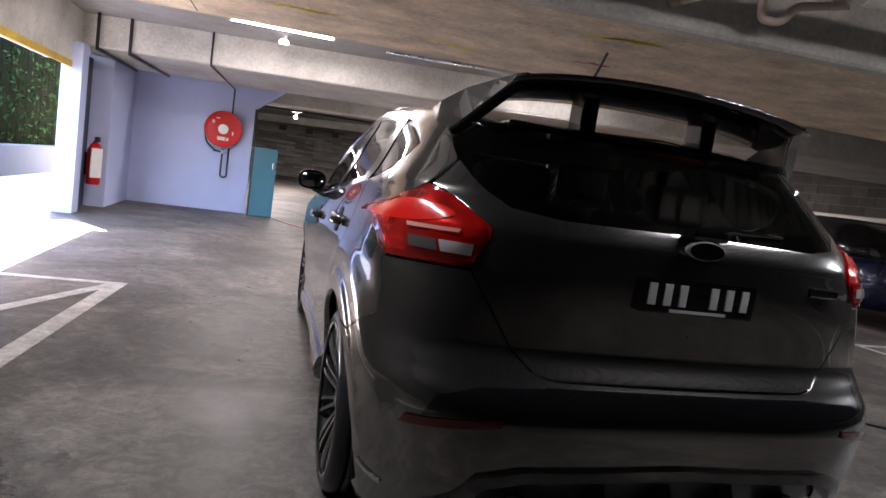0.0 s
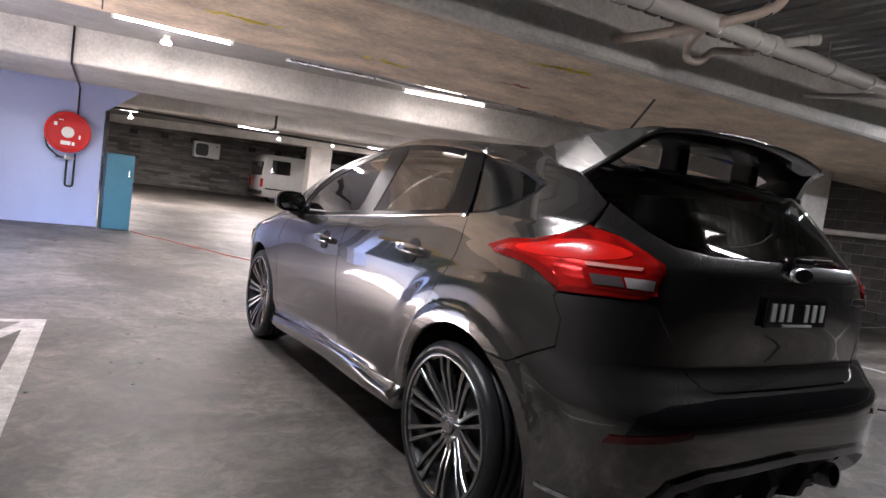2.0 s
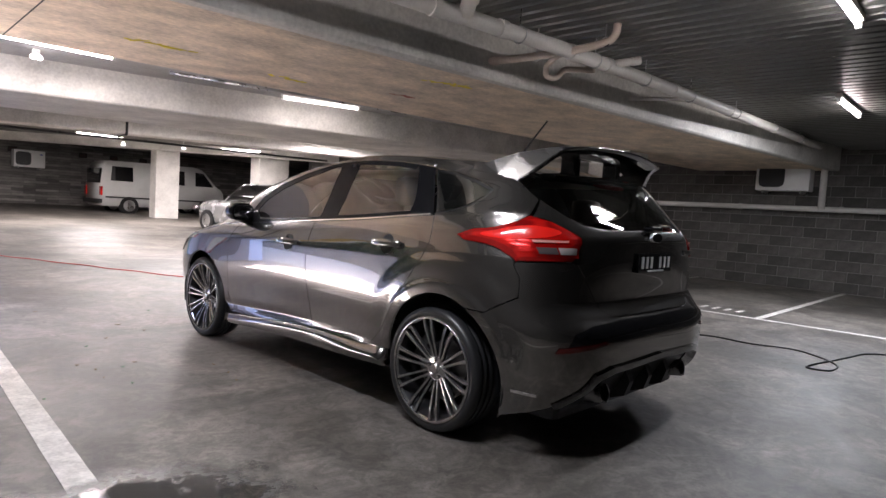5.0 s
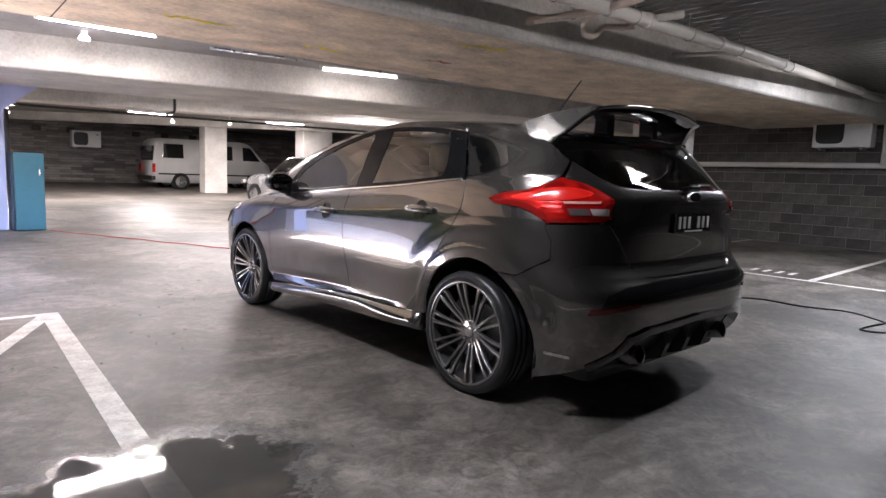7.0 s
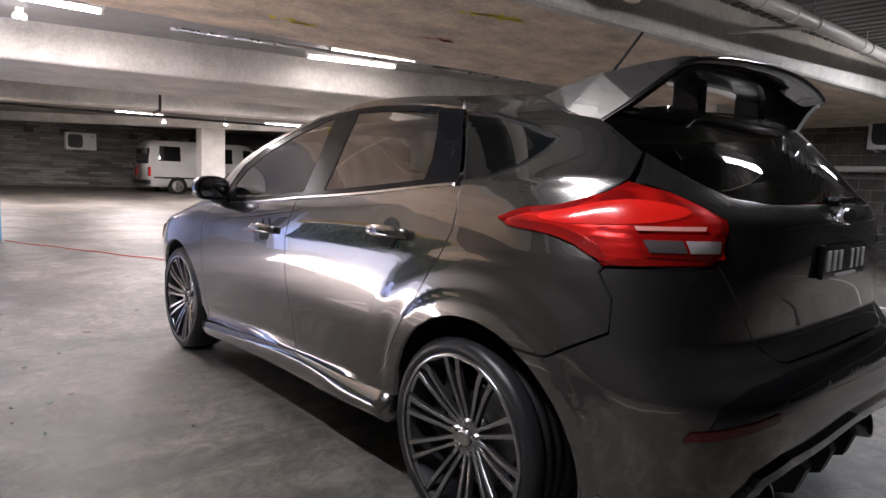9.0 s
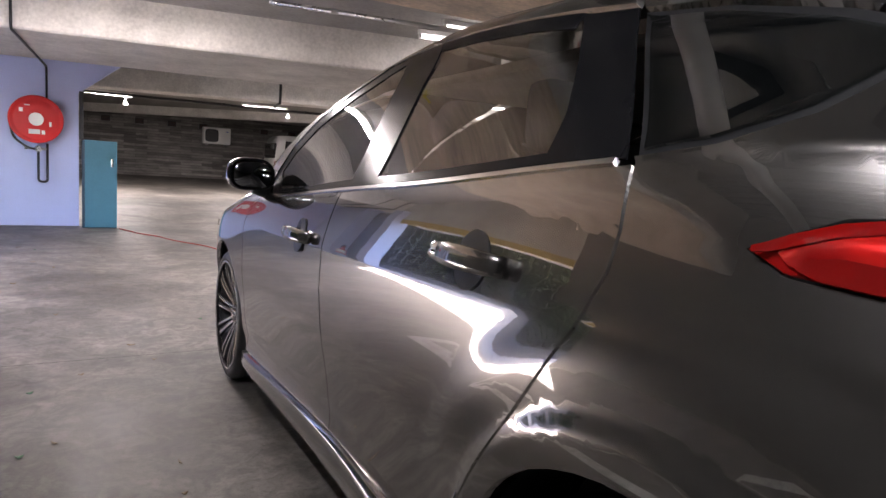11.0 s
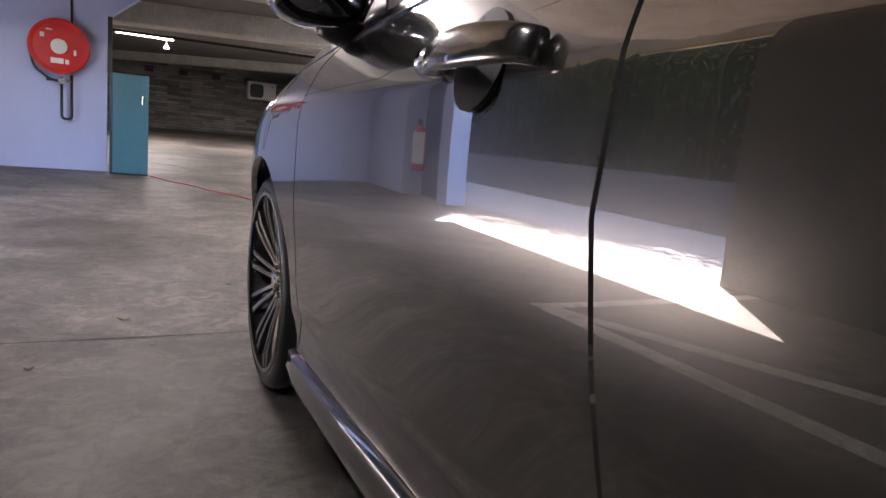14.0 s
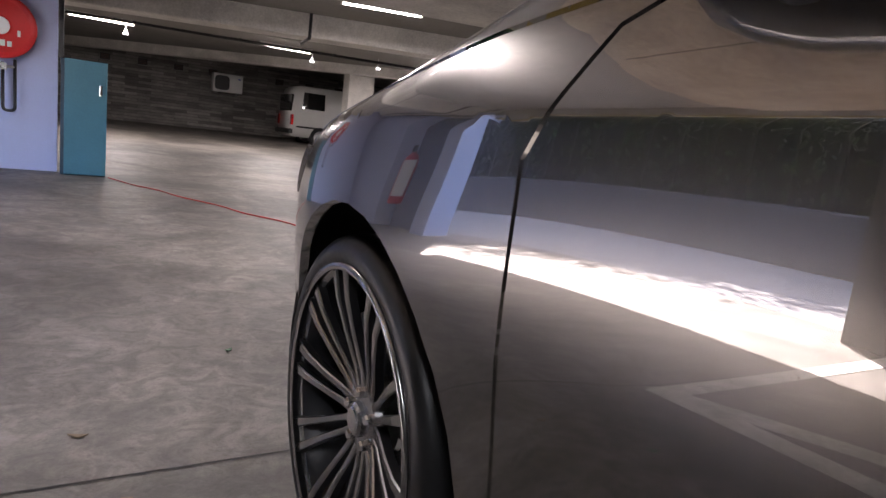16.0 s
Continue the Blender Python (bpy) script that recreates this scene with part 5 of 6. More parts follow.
def twin_spot():
    ob = thing("emergency_light", "white twin-head emergency light under the ceiling", "lamp", group="emergency lights")
    bm = bmesh.new()
    box(bm, (-0.05, -0.04, 0.04), (0.05, 0.04, 0.12), 0.01)
    tube(bm, [(0, 0, 0.12), (0, 0, 0.38)], 0.012, 8)
    part("body", bm, M["white"], ob)
    for x in (-0.045, 0.045):
        bm = bmesh.new()
        lathe(bm, [(0, 0.03), (0.03, 0.025), (0.045, -0.01), (0.045, -0.03), (0, -0.034)], 16, pose(x, -0.03, 0.0, 50, 0, 0))
        part("spot_head", bm, M["spot"], ob, smooth=True)
    return ob


sp0 = twin_spot()
sp0.matrix_basis = pose(0.20, 8.66, 2.625) @ Matrix.Scale(0.72, 4)
for p in ((0.90, 19.3, 2.36), (5.0, 19.4, 2.46), (6.6, 19.0, 2.52)):
    copy_thing(sp0, pose(*p) @ Matrix.Scale(0.85, 4))

# ---- block walls ----
def block_wall(name, label, origin, along, length, height, near=None, size=(0.39, 0.19), gap=0.014, depth=0.10, joints="mortar", stone="blockrest"):
    """A wall of blocks; those in the stretch near are pieces of their own, the rest one joined mesh."""
    o, d = Vector(origin), Vector(along)
    n = Vector((-d.y, d.x, 0))
    bm = bmesh.new()
    m = Matrix((( d.x, n.x, 0, o.x), (d.y, n.y, 0, o.y), (0, 0, 1, o.z), (0, 0, 0, 1)))
    box(bm, (0, 0.006, 0), (length, 0.19, height), 0, m)
    wall = tagged(part(name, bm, M[joints]), label, "wall", kind="structure")
    bb = bmesh.new()
    box(bb, (0, -0.004, 0), (size[0], depth, size[1]), 0.004)
    me = bpy.data.meshes.new("block")
    bb.to_mesh(me)
    bb.free()
    me.materials.append(M["block"])
    rest = bmesh.new()
    count = 0
    row = 0
    z = gap
    while z + size[1] < height:
        s = -(size[0] + gap) / 2 * (row % 2)
        while s < length:
            jx = 0.003 * noise.noise((s * 3, z * 5, 2))
            if near and near[0] < s < near[1] and z < near[2] and count < 300 and s >= 0:
                b = new("block", me)
                b.parent = wall
                b.matrix_basis = m @ Matrix.Translation((s, jx, z))
                count += 1
            else:
                a0, a1 = max(0, s), min(length, s + size[0])
                if a1 - a0 > 0.05:
                    box(rest, (a0, -0.004 + jx, z), (a1, 0.05, z + size[1]), 0, m)
            s += size[0] + gap
        z += size[1] + gap
        row += 1
    o2 = part("blockwork", rest, M[stone], wall)
    o2["kind"] = "stuff"
    return wall


block_wall("wall_east", "dark grey concrete block wall with pale joints", (XR, 20.0, 0), (0, -1, 0), 34.0, 3.1, near=(12.0, 20.6, 3.0), joints="palemortar", stone="blockeast")
block_wall("wall_far", "grey concrete block wall of the far hall", (-3.0, YF, 0.05), (1, 0, 0), 23.0, 3.1, size=(0.79, 0.092), gap=0.010)

# ---- outdoors ----
bm = bmesh.new()
box(bm, (-60, -60, -0.2), (XL - 0.3, 80, -0.01))
tagged(part("ground", bm, M["path"]), "shaded concrete driveway outside", "ground", kind="structure")
bm = bmesh.new()
box(bm, (-5.1, 2, -0.01), (-4.8, 30, 0.62), 0.02)
tagged(part("wall_garden", bm, M["gardenwall"]), "low pale garden wall below the hedge", "wall", kind="structure")
hedge = thing("hedge", "dense dark green hedge behind the garden wall", "hedge", kind="stuff")
rng = random.Random(5)


# the unseen upper hedge is raised along y to cut the sun patch's outline
def hedge_top(y):
    return 2.0 + 0.585 * (y - 5.0)


# solid core, coloured near black as the shade between the leaves
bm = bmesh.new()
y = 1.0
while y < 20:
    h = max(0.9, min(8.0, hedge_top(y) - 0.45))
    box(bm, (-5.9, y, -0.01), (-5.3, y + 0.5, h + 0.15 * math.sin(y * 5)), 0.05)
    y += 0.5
part("hedge_core", bm, M["hedgeshade"], hedge)
verts, faces = [], []
for k in range(15000):
    y = rng.uniform(1.0, 19.5)
    h = max(1.3, min(8.4, hedge_top(y))) + 0.35 * noise.noise((y * 1.3, 0, 3)) + 0.2 * noise.noise((y * 4, 5, 3))
    z = h * (1 - rng.random() ** 1.6 * 0.98)
    x = -5.6 + rng.choice((1, 1, -1)) * rng.uniform(0.2, 0.62) * (1 if z < h - 0.3 else rng.random()) + 0.15 * noise.noise((y * 2, z * 2, 1))
    r = rng.uniform(0.04, 0.085)
    m = Matrix.LocRotScale((x, y, z), Euler((rng.uniform(0, 6.3), rng.uniform(0, 6.3), rng.uniform(0, 6.3))), (r, r, r))
    i = len(verts)
    verts += [tuple(m @ Vector(p)) for p in ((-1, 0, 0), (0, 0.45, 0.12), (1, 0, 0), (0, -0.45, 0.12))]
    faces.append((i, i + 1, i + 2, i + 3))
me = bpy.data.meshes.new("leaves")
me.from_pydata(verts, [], faces)
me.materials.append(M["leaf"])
lv = new("leaves", me)
lv.parent = hedge

# ---- floor paint, joint, wet patch ----
bm = bmesh.new()
strip(bm, (-0.84, 5.34), (-2.40, 5.38), 0.085, 0.004)
tagged(part("bay_line", bm, M["line"]), "worn white painted bay line", "marking", kind="structure")
bm = bmesh.new()
strip(bm, (-0.88, 5.33), (-2.36, 2.26), 0.10, 0.0045)
tagged(part("bay_line", bm, M["line"]), "worn white painted diagonal line", "marking", kind="structure")
bm = bmesh.new()
strip(bm, (-0.865, 5.37), (-1.31, -0.6), 0.115, 0.005)
tagged(part("bay_line", bm, M["line"]), "worn white painted bay line", "marking", kind="structure")
for a, b in (((6.60, -7.0), (6.60, 7.2)), ((6.65, 2.45), (XR, 2.45)), ((6.61, -0.3), (XR, -0.3)), ((6.61, 5.2), (XR, 5.2))):
    bm = bmesh.new()
    strip(bm, a, b, 0.09, 0.004 + 0.0005 * (a[0] > 6.605))
    tagged(part("bay_line", bm, M["line"]), "worn white painted bay line", "marking", kind="structure")
bm = bmesh.new()
for i in range(4):
    strip(bm, (6.95, 2.80 + i * 0.16), (7.22, 2.80 + i * 0.16), 0.06, 0.0055)
tagged(part("bay_mark", bm, M["line"]), "small white painted bars in the bay", "marking", kind="structure")
bm = bmesh.new()
strip(bm, (XL, 5.403), (XR, 5.396), 0.007, 0.002)
tagged(part("floor_joint", bm, M["joint"]), "thin dark saw-cut joint in the concrete", "joint", kind="structure")
bm = bmesh.new()
ring = [bm.verts.new((-1.10 + 0.72 * math.cos(k * math.tau / 48), 2.20 + 0.60 * math.sin(k * math.tau / 48), 0.0075)) for k in range(48)]
bm.faces.new(ring)
bmesh.ops.recalc_face_normals(bm, faces=bm.faces)
for f in bm.faces:
    if f.normal.z < 0:
        f.normal_flip()
tagged(part("puddle", bm, M["wet"]), "shallow wet patch on the concrete floor", "puddle")

# setting-out marks on the soffit
def scrawl(name, label, material, start, step, n, seed):
    rg = random.Random(seed)
    bm = bmesh.new()
    p = Vector(start)
    for i in range(n):
        q = p + Vector((step * rg.uniform(0.6, 1.2), rg.uniform(-0.05, 0.05) - step * 0.25, 0))
        for j in range(rg.randint(1, 3)):
            a, b = p + Vector((rg.uniform(-0.03, 0.03), rg.uniform(-0.05, 0.05), 0)), q + Vector((rg.uniform(-0.03, 0.03), rg.uniform(-0.05, 0.05), 0))
            d = (b - a).normalized()
            s = Vector((-d.y, d.x, 0)) * rg.uniform(0.012, 0.022)
            bm.faces.new([bm.verts.new(v) for v in (a + s, b + s, b - s, a - s)])
        p = q
    return tagged(part(name, bm, material), label, "marking", kind="structure")


scrawl("soffit_mark", "sprayed yellow setting-out scrawl on the soffit", M["chalk"], (0.03, 5.42, 2.3425), 0.09, 7, 1)
scrawl("soffit_mark", "sprayed yellow setting-out scrawl on the soffit", M["chalk"], (1.40, 5.54, 2.3422), 0.07, 6, 2)
scrawl("soffit_mark", "sprayed yellow setting-out scrawl on the soffit", M["chalk"], (2.26, 4.33, 2.3425), 0.075, 7, 3)
scrawl("soffit_mark", "faint red setting-out scrawl on the soffit", M["chalkred"], (2.6, 5.2, 2.3423), 0.07, 5, 4)

bm = bmesh.new()
strip(bm, (-0.60, 6.3), (-0.70, 4.3), 0.012, 2.3422)
bmesh.ops.reverse_faces(bm, faces=bm.faces)
tagged(part("soffit_joint", bm, M["joint"]), "thin dark formwork joint across the soffit", "joint", kind="structure")

# ---- things on the lilac wall ----
reel = thing("hose_reel", "round red fire hose reel with black hose on the lilac wall", "hose reel", pose(-0.640, YP - 0.14, 1.505, 90, 0, 0) @ Matrix.Scale(0.90, 4))
bm = bmesh.new()
lathe(bm, [(0.0, 0.085), (0.10, 0.085), (0.12, 0.078), (0.30, 0.070), (0.34, 0.082), (0.362, 0.080), (0.366, 0.070), (0.36, 0.062), (0.0, 0.062)], 56)
part("front_disc", bm, M["red"], reel, "glossy red reel disc")
bm = bmesh.new()
lathe(bm, [(0.0, -0.06), (0.36, -0.06), (0.36, -0.05), (0.0, -0.05)], 48)
part("back_disc", bm, M["red"], reel)
for z in (-0.03, 0.005, 0.04):
    bm = bmesh.new()
    tube(bm, [(0.335 * math.cos(k * math.tau / 40), 0.335 * math.sin(k * math.tau / 40), z) for k in range(41)], 0.018, 8, False)
    part("hose_turn", bm, M["black"], reel, "black rubber hose", True)
bm = bmesh.new()
lathe(bm, [(0.0, 0.090), (0.095, 0.0895), (0.10, 0.086), (0.0, 0.085)], 32)
part("centre_label", bm, M["white"], reel, "white round label")
for lo, hi in (((-0.10, -0.225), (0.05, -0.155)), ((0.07, -0.225), (0.115, -0.165)), ((-0.15, 0.20), (-0.08, 0.215)), ((0.17, -0.10), (0.20, -0.03)), ((-0.22, 0.10), (-0.17, 0.16))):
    bm = bmesh.new()
    box(bm, (lo[0], lo[1], 0.074), (hi[0], hi[1], 0.0785))
    part("label", bm, M["white"], reel)
bm = bmesh.new()
tube(bm, bend([(-0.34, -0.10, 0.03), (-0.30, -0.30, 0.03), (-0.12, -0.44, 0.02), (-0.02, -0.46, 0.02)], 0.1), 0.016, 8)
part("hose_end", bm, M["black"], reel, smooth=True)
bm = bmesh.new()
tube(bm, bend([(0.02, -0.40, 0.0), (0.02, -0.96, 0.0), (0.14, -0.96, 0.0), (0.14, -0.36, 0.0)], 0.05), 0.018, 8)
part("guide_loop", bm, M["blackmetal"], reel, "black hanging hose loop", True)
bm = bmesh.new()
tube(bm, [(-0.16, -0.45, 0.0), (0.14, -0.45, 0.0)], 0.018, 8)
box(bm, (-0.02, -0.49, -0.03), (0.06, -0.41, 0.03), 0.008)
part("valve", bm, M["steel"], reel)
bm = bmesh.new()
box(bm, (-0.04, -0.30, -0.16), (0.04, 0.30, -0.06), 0.004)
part("wall_bracket", bm, M["blackmetal"], reel)
pipe = thing("feed_pipe", "thin dark conduit down to the hose reel", "pipe")
bm = bmesh.new()
tube(bm, bend([(-0.72, 9.47, 2.86), (-0.72, 9.47, 2.262), (-0.52, YP - 0.03, 2.262), (-0.52, YP - 0.03, 1.80)], 0.05), 0.014, 8)
part("conduit", bm, M["blackmetal"], pipe, smooth=True)
for xa, xb in ((-2.18, -2.09), (-1.78, -1.58)):
    rail = thing("conduit_rail", "black square conduit bent round the concrete beam", "conduit", group="conduits round the beam")
    bm = bmesh.new()
    tube(bm, [(xa - 0.1, 8.2, 2.83), (xa, 9.68, 2.83), (xa, 9.68, 2.245), (xb, 11.9, 2.245)], 0.028, 4)
    part("conduit", bm, M["blackmetal"], rail)
cab = thing("steel_cabinet", "teal painted steel cabinet beside the lilac wall", "cabinet")
bm = bmesh.new()
box(bm, (-0.095, 12.13, 0.0), (0.350, 12.55, 1.268), 0.006)
part("body", bm, M["tealdark"], cab, "dark teal cabinet carcass")
bm = bmesh.new()
box(bm, (-0.060, 12.095, 0.012), (0.353, 12.127, 1.272), 0.005)
cdoor = part("door", bm, M["teal"], cab, "teal painted door")
bm = bmesh.new()
box(bm, (0.275, 12.075, 0.90), (0.305, 12.097, 1.02), 0.006)
part("handle", bm, M["satinmetal"], cdoor)
tagged(part("frame_post", boxes(((-0.125, 12.28, 1.275), (-0.07, 12.375, 1.96)), bevel=0.004), M["blackmetal"]), "dark steel post above the cabinet", "post", kind="structure")
ext = thing("fire_extinguisher", "red fire extinguisher hanging in the entrance recess", "extinguisher", pose(-2.275, 10.42, 0.36, 0, 0, -60) @ Matrix.Scale(1.28, 4))
bm = bmesh.new()
lathe(bm, [(0, 0), (0.068, 0.0), (0.075, 0.02), (0.075, 0.40), (0.05, 0.46), (0.025, 0.48), (0.025, 0.50), (0, 0.50)], 24)
part("cylinder", bm, M["red"], ext, smooth=True)
bm = bmesh.new()
box(bm, (0.02, -0.02, 0.49), (0.10, 0.02, 0.55), 0.006)
part("valve", bm, M["blackmetal"], ext)
bm = bmesh.new()
box(bm, (0.050, -0.060, 0.08), (0.080, 0.060, 0.42), 0.006)
part("label", bm, M["white"], ext)
bm = bmesh.new()
box(bm, (-0.10, -0.08, 0.10), (-0.068, 0.08, 0.36), 0.004)
part("wall_bracket", bm, M["blackmetal"], ext)
# ---- pipes ----
def long_pipe(name, label, pts, r, material, collars=(), hangers=()):
    ob = thing(name, label, "pipe")
    bm = bmesh.new()
    tube(bm, pts, r, 18)
    part("run", bm, material, ob, smooth=True)
    P0, P1 = Vector(pts[0]), Vector(pts[-1])
    for c in collars:
        c = Vector(c)
        d = min(zip(pts, pts[1:]), key=lambda s: ((Vector(s[0]) + Vector(s[1])) / 2 - c).length)
        u = (Vector(d[1]) - Vector(d[0])).normalized() * 0.035
        bm = bmesh.new()
        tube(bm, [c - u, c + u], r * 1.16, 18)
        part("collar", bm, material, ob, smooth=False)
    for c in hangers:
        c = Vector(c)
        bm = bmesh.new()
        tube(bm, [c + Vector((0, 0, r)), (c.x, c.y, ZD + 0.03)], 0.006, 6)
        tube(bm, [c + Vector((0, (r + 0.006) * math.cos(k * math.tau / 16), (r + 0.006) * math.sin(k * math.tau / 16))) for k in range(17)], 0.006, 6, False)
        part("hanger", bm, M["steel"], ob)
    return ob


PIPE = [(-2.4, 3.60, 2.53), (0.97, 3.25, 2.54), (2.65, 3.03, 2.54), (5.3, 2.88, 2.56), (9.2, 2.83, 2.63), (11.3, 2.90, 2.68)]
on_pipe = lambda x: next((x, a[1] + (b[1] - a[1]) * (x - a[0]) / (b[0] - a[0]), a[2] + (b[2] - a[2]) * (x - a[0]) / (b[0] - a[0])) for a, b in zip(PIPE, PIPE[1:]) if x <= b[0])
long_pipe("drain_pipe", "long grey plastic drain pipe hung below the decking", bend(PIPE + [(11.72, 2.92, 2.69), (11.75, 2.92, 1.59)], 0.12), 0.060, M["pvc"], [on_pipe(x) for x in (1.25, 1.9, 2.75, 3.3, 4.6, 6.2, 8.0)], [on_pipe(x) for x in (0.4, 2.1, 3.1, 4.0, 5.0, 6.4, 8.0, 9.4)])
long_pipe("wall_pipe", "grey plastic pipe along the block wall", [(11.80, -8, 1.59), (11.80, 4.0, 1.59), (11.80, 12.0, 1.59)], 0.052, M["pvc"], [(11.80, y, 1.59) for y in (1.2, 2.6, 4.4, 6.5)])
long_pipe("branch_pipe", "tan plastic branch pipe with a bend below the decking", bend([(2.49, 3.74, 2.490), (2.57, 3.40, 2.500), (2.65, 3.06, 2.520), (2.75, 2.84, 2.565), (2.81, 2.70, 2.610), (2.82, 2.66, 2.670), (2.82, 2.66, 2.760)], 0.05), 0.032, M["pvc2"], [(2.51, 3.66, 2.492), (2.65, 3.06, 2.520)], [(2.60, 3.28, 2.505), (2.79, 2.74, 2.600)])
long_pipe("trap_pipe", "small tan plastic trap pipe", bend([(2.64, 3.05, 2.520), (2.80, 3.25, 2.520), (2.94, 3.41, 2.510), (2.97, 3.43, 2.430), (3.05, 3.41, 2.420), (3.10, 3.39, 2.440), (3.12, 3.33, 2.510), (3.32, 3.13, 2.520)], 0.03), 0.026, M["pvc2"], [(3.28, 3.17, 2.520)])
long_pipe("stub_pipe", "short white plastic branch through the decking", bend([(1.50, 3.14, 2.550), (1.42, 3.03, 2.630), (1.34, 2.92, 2.770)], 0.05), 0.056, M["pvc"], [(1.42, 3.03, 2.630)])
long_pipe("inspection_branch", "short grey plastic inspection branch on the drain", [(3.34, 2.98, 2.560), (3.44, 2.86, 2.590), (3.52, 2.78, 2.610)], 0.034, M["pvc"], [(3.49, 2.81, 2.602)])
long_pipe("cross_pipe", "thin grey pipe from the beam to the drain", [(4.69, 3.54, 2.520), (4.90, 3.15, 2.530), (5.10, 2.84, 2.540)], 0.022, M["pvc"])
spy = lambda x: 7.83 - 0.18 * (x - 1.4)
long_pipe("sprinkler_pipe", "thin steel pipe below the ceiling beyond the soffit", [(1.4, spy(1.4), 2.60), (5.0, spy(5.0), 2.60), (9.0, spy(9.0), 2.60)], 0.022, M["steel"], [(x, spy(x), 2.60) for x in (2.0, 2.86, 3.84, 5.1)])
long_pipe("hall_pipe", "dark steel pipe below the far ceiling", [(-0.5, 18.6, 2.50), (4.0, 18.0, 2.50), (10.5, 17.0, 2.50)], 0.03, M["blackmetal"], [(x, 18.5 - 0.14 * x, 2.50) for x in (1.0, 3.0, 5.0)])
drop = thing("conduit_drop", "dark conduit bent down the face of the far beam", "conduit")
bm = bmesh.new()
tube(bm, bend([(3.66, 15.42, 2.86), (3.66, 15.42, 2.43), (3.75, 16.2, 2.41)], 0.06), 0.03, 8)
part("conduit", bm, M["blackmetal"], drop, smooth=True)


# ---- cooling units ----
def cooling_unit(m, label):
    ob = thing("cooling_unit", label, "cooling unit", m)
    bm = bmesh.new()
    box(bm, (-0.48, 0.0, 0.0), (0.48, 0.34, 0.60), 0.015)
    part("casing", bm, M["white"], ob)
    bm = bmesh.new()
    blob(bm, [((-0.19, -0.004 - d, 0.30), 0.235, 0.235, XA, ZA) for d in (0, 0.004)], 32, 5)
    part("fan_opening", bm, M["black"], ob, "dark fan grille")
    for k in range(9):
        bm = bmesh.new()
        tube(bm, [(-0.41, -0.013, 0.11 + k * 0.0475), (0.03, -0.013, 0.11 + k * 0.0475)], 0.004, 4)
        part("guard_bar", bm, M["blackmetal"], ob)
    bm = bmesh.new()
    blob(bm, [((0.36, -0.002 - d, 0.47), 0.05, 0.02, XA, ZA) for d in (0, 0.003)], 16, 2)
    part("maker_mark", bm, M["bluemark"], ob)
    for x in (-0.34, 0.34):
        bm = bmesh.new()
        box(bm, (x - 0.02, 0.0, -0.05), (x + 0.02, 0.42, 0.0))
        part("bracket", bm, M["steel"], ob)
    return ob


u1 = cooling_unit(pose(11.56, 3.60, 1.92, 0, 0, -90), "white outdoor cooling unit on the block wall")
cooling_unit(pose(4.68, YF - 0.43, 1.78) @ Matrix.Scale(1.07, 4), "white cooling unit high on the far block wall")
for x in (0.78, 1.91, 3.05, 4.2, 6.61, 7.78, 8.98):
    v = thing("wall_vent", "small dark vent box on the far wall", "vent", pose(x, YF - 0.10, 2.33), group="vents on the far wall")
    bm = bmesh.new()
    box(bm, (-0.15, 0, 0), (0.15, 0.10, 0.20), 0.008)
    part("box", bm, M["blackmetal"], v)
    for k in range(3):
        bm = bmesh.new()
        box(bm, (-0.13, -0.008, 0.035 + k * 0.055), (0.13, 0.0, 0.055 + k * 0.055))
        part("slat", bm, M["rustmetal"], v)


# ---- cables, scraps ----
def cable(name, label, pts, r, material):
    ob = thing(name, label, "cable")
    bm = bmesh.new()
    tube(bm, bend([(x, y, r) for x, y in pts], 0.3, 6), r, 6)
    part("cord", bm, material, ob, smooth=True)
    return ob


rc = [(0.38, 12.0)]
for i in range(40):
    y = 11.8 - i * 0.16
    rc.append((0.40 + (11.9 - y) * 0.435 + 0.03 * math.sin(y * 7) + 0.02 * noise.noise((y * 3, 0, 1)), y))
cable("red_cable", "thin red extension cable lying across the floor", rc, 0.006, M["redcable"])
cable("black_cable", "black cable looped on the concrete floor", [(3.4, 3.3), (4.2, 2.75), (4.76, 2.42), (4.66, 1.95), (4.84, 1.60), (4.56, 1.27), (4.35, 1.14), (4.05, 1.15), (4.00, 1.34), (4.3, 1.30), (4.7, 1.20), (5.3, 1.1), (5.5, 0.85), (5.1, 0.55), (4.7, 0.3), (4.8, -0.6)], 0.008, M["black"])
rg = random.Random(9)
spots = [(-0.344, 4.27), (0.19, 5.30), (-0.15, 5.15), (0.56, 6.15), (-1.1, 3.9), (0.10, 5.62), (-0.35, 4.95)] + [(rg.uniform(-1.8, 0.35), rg.uniform(3.2, 10.5)) for _ in range(34)]
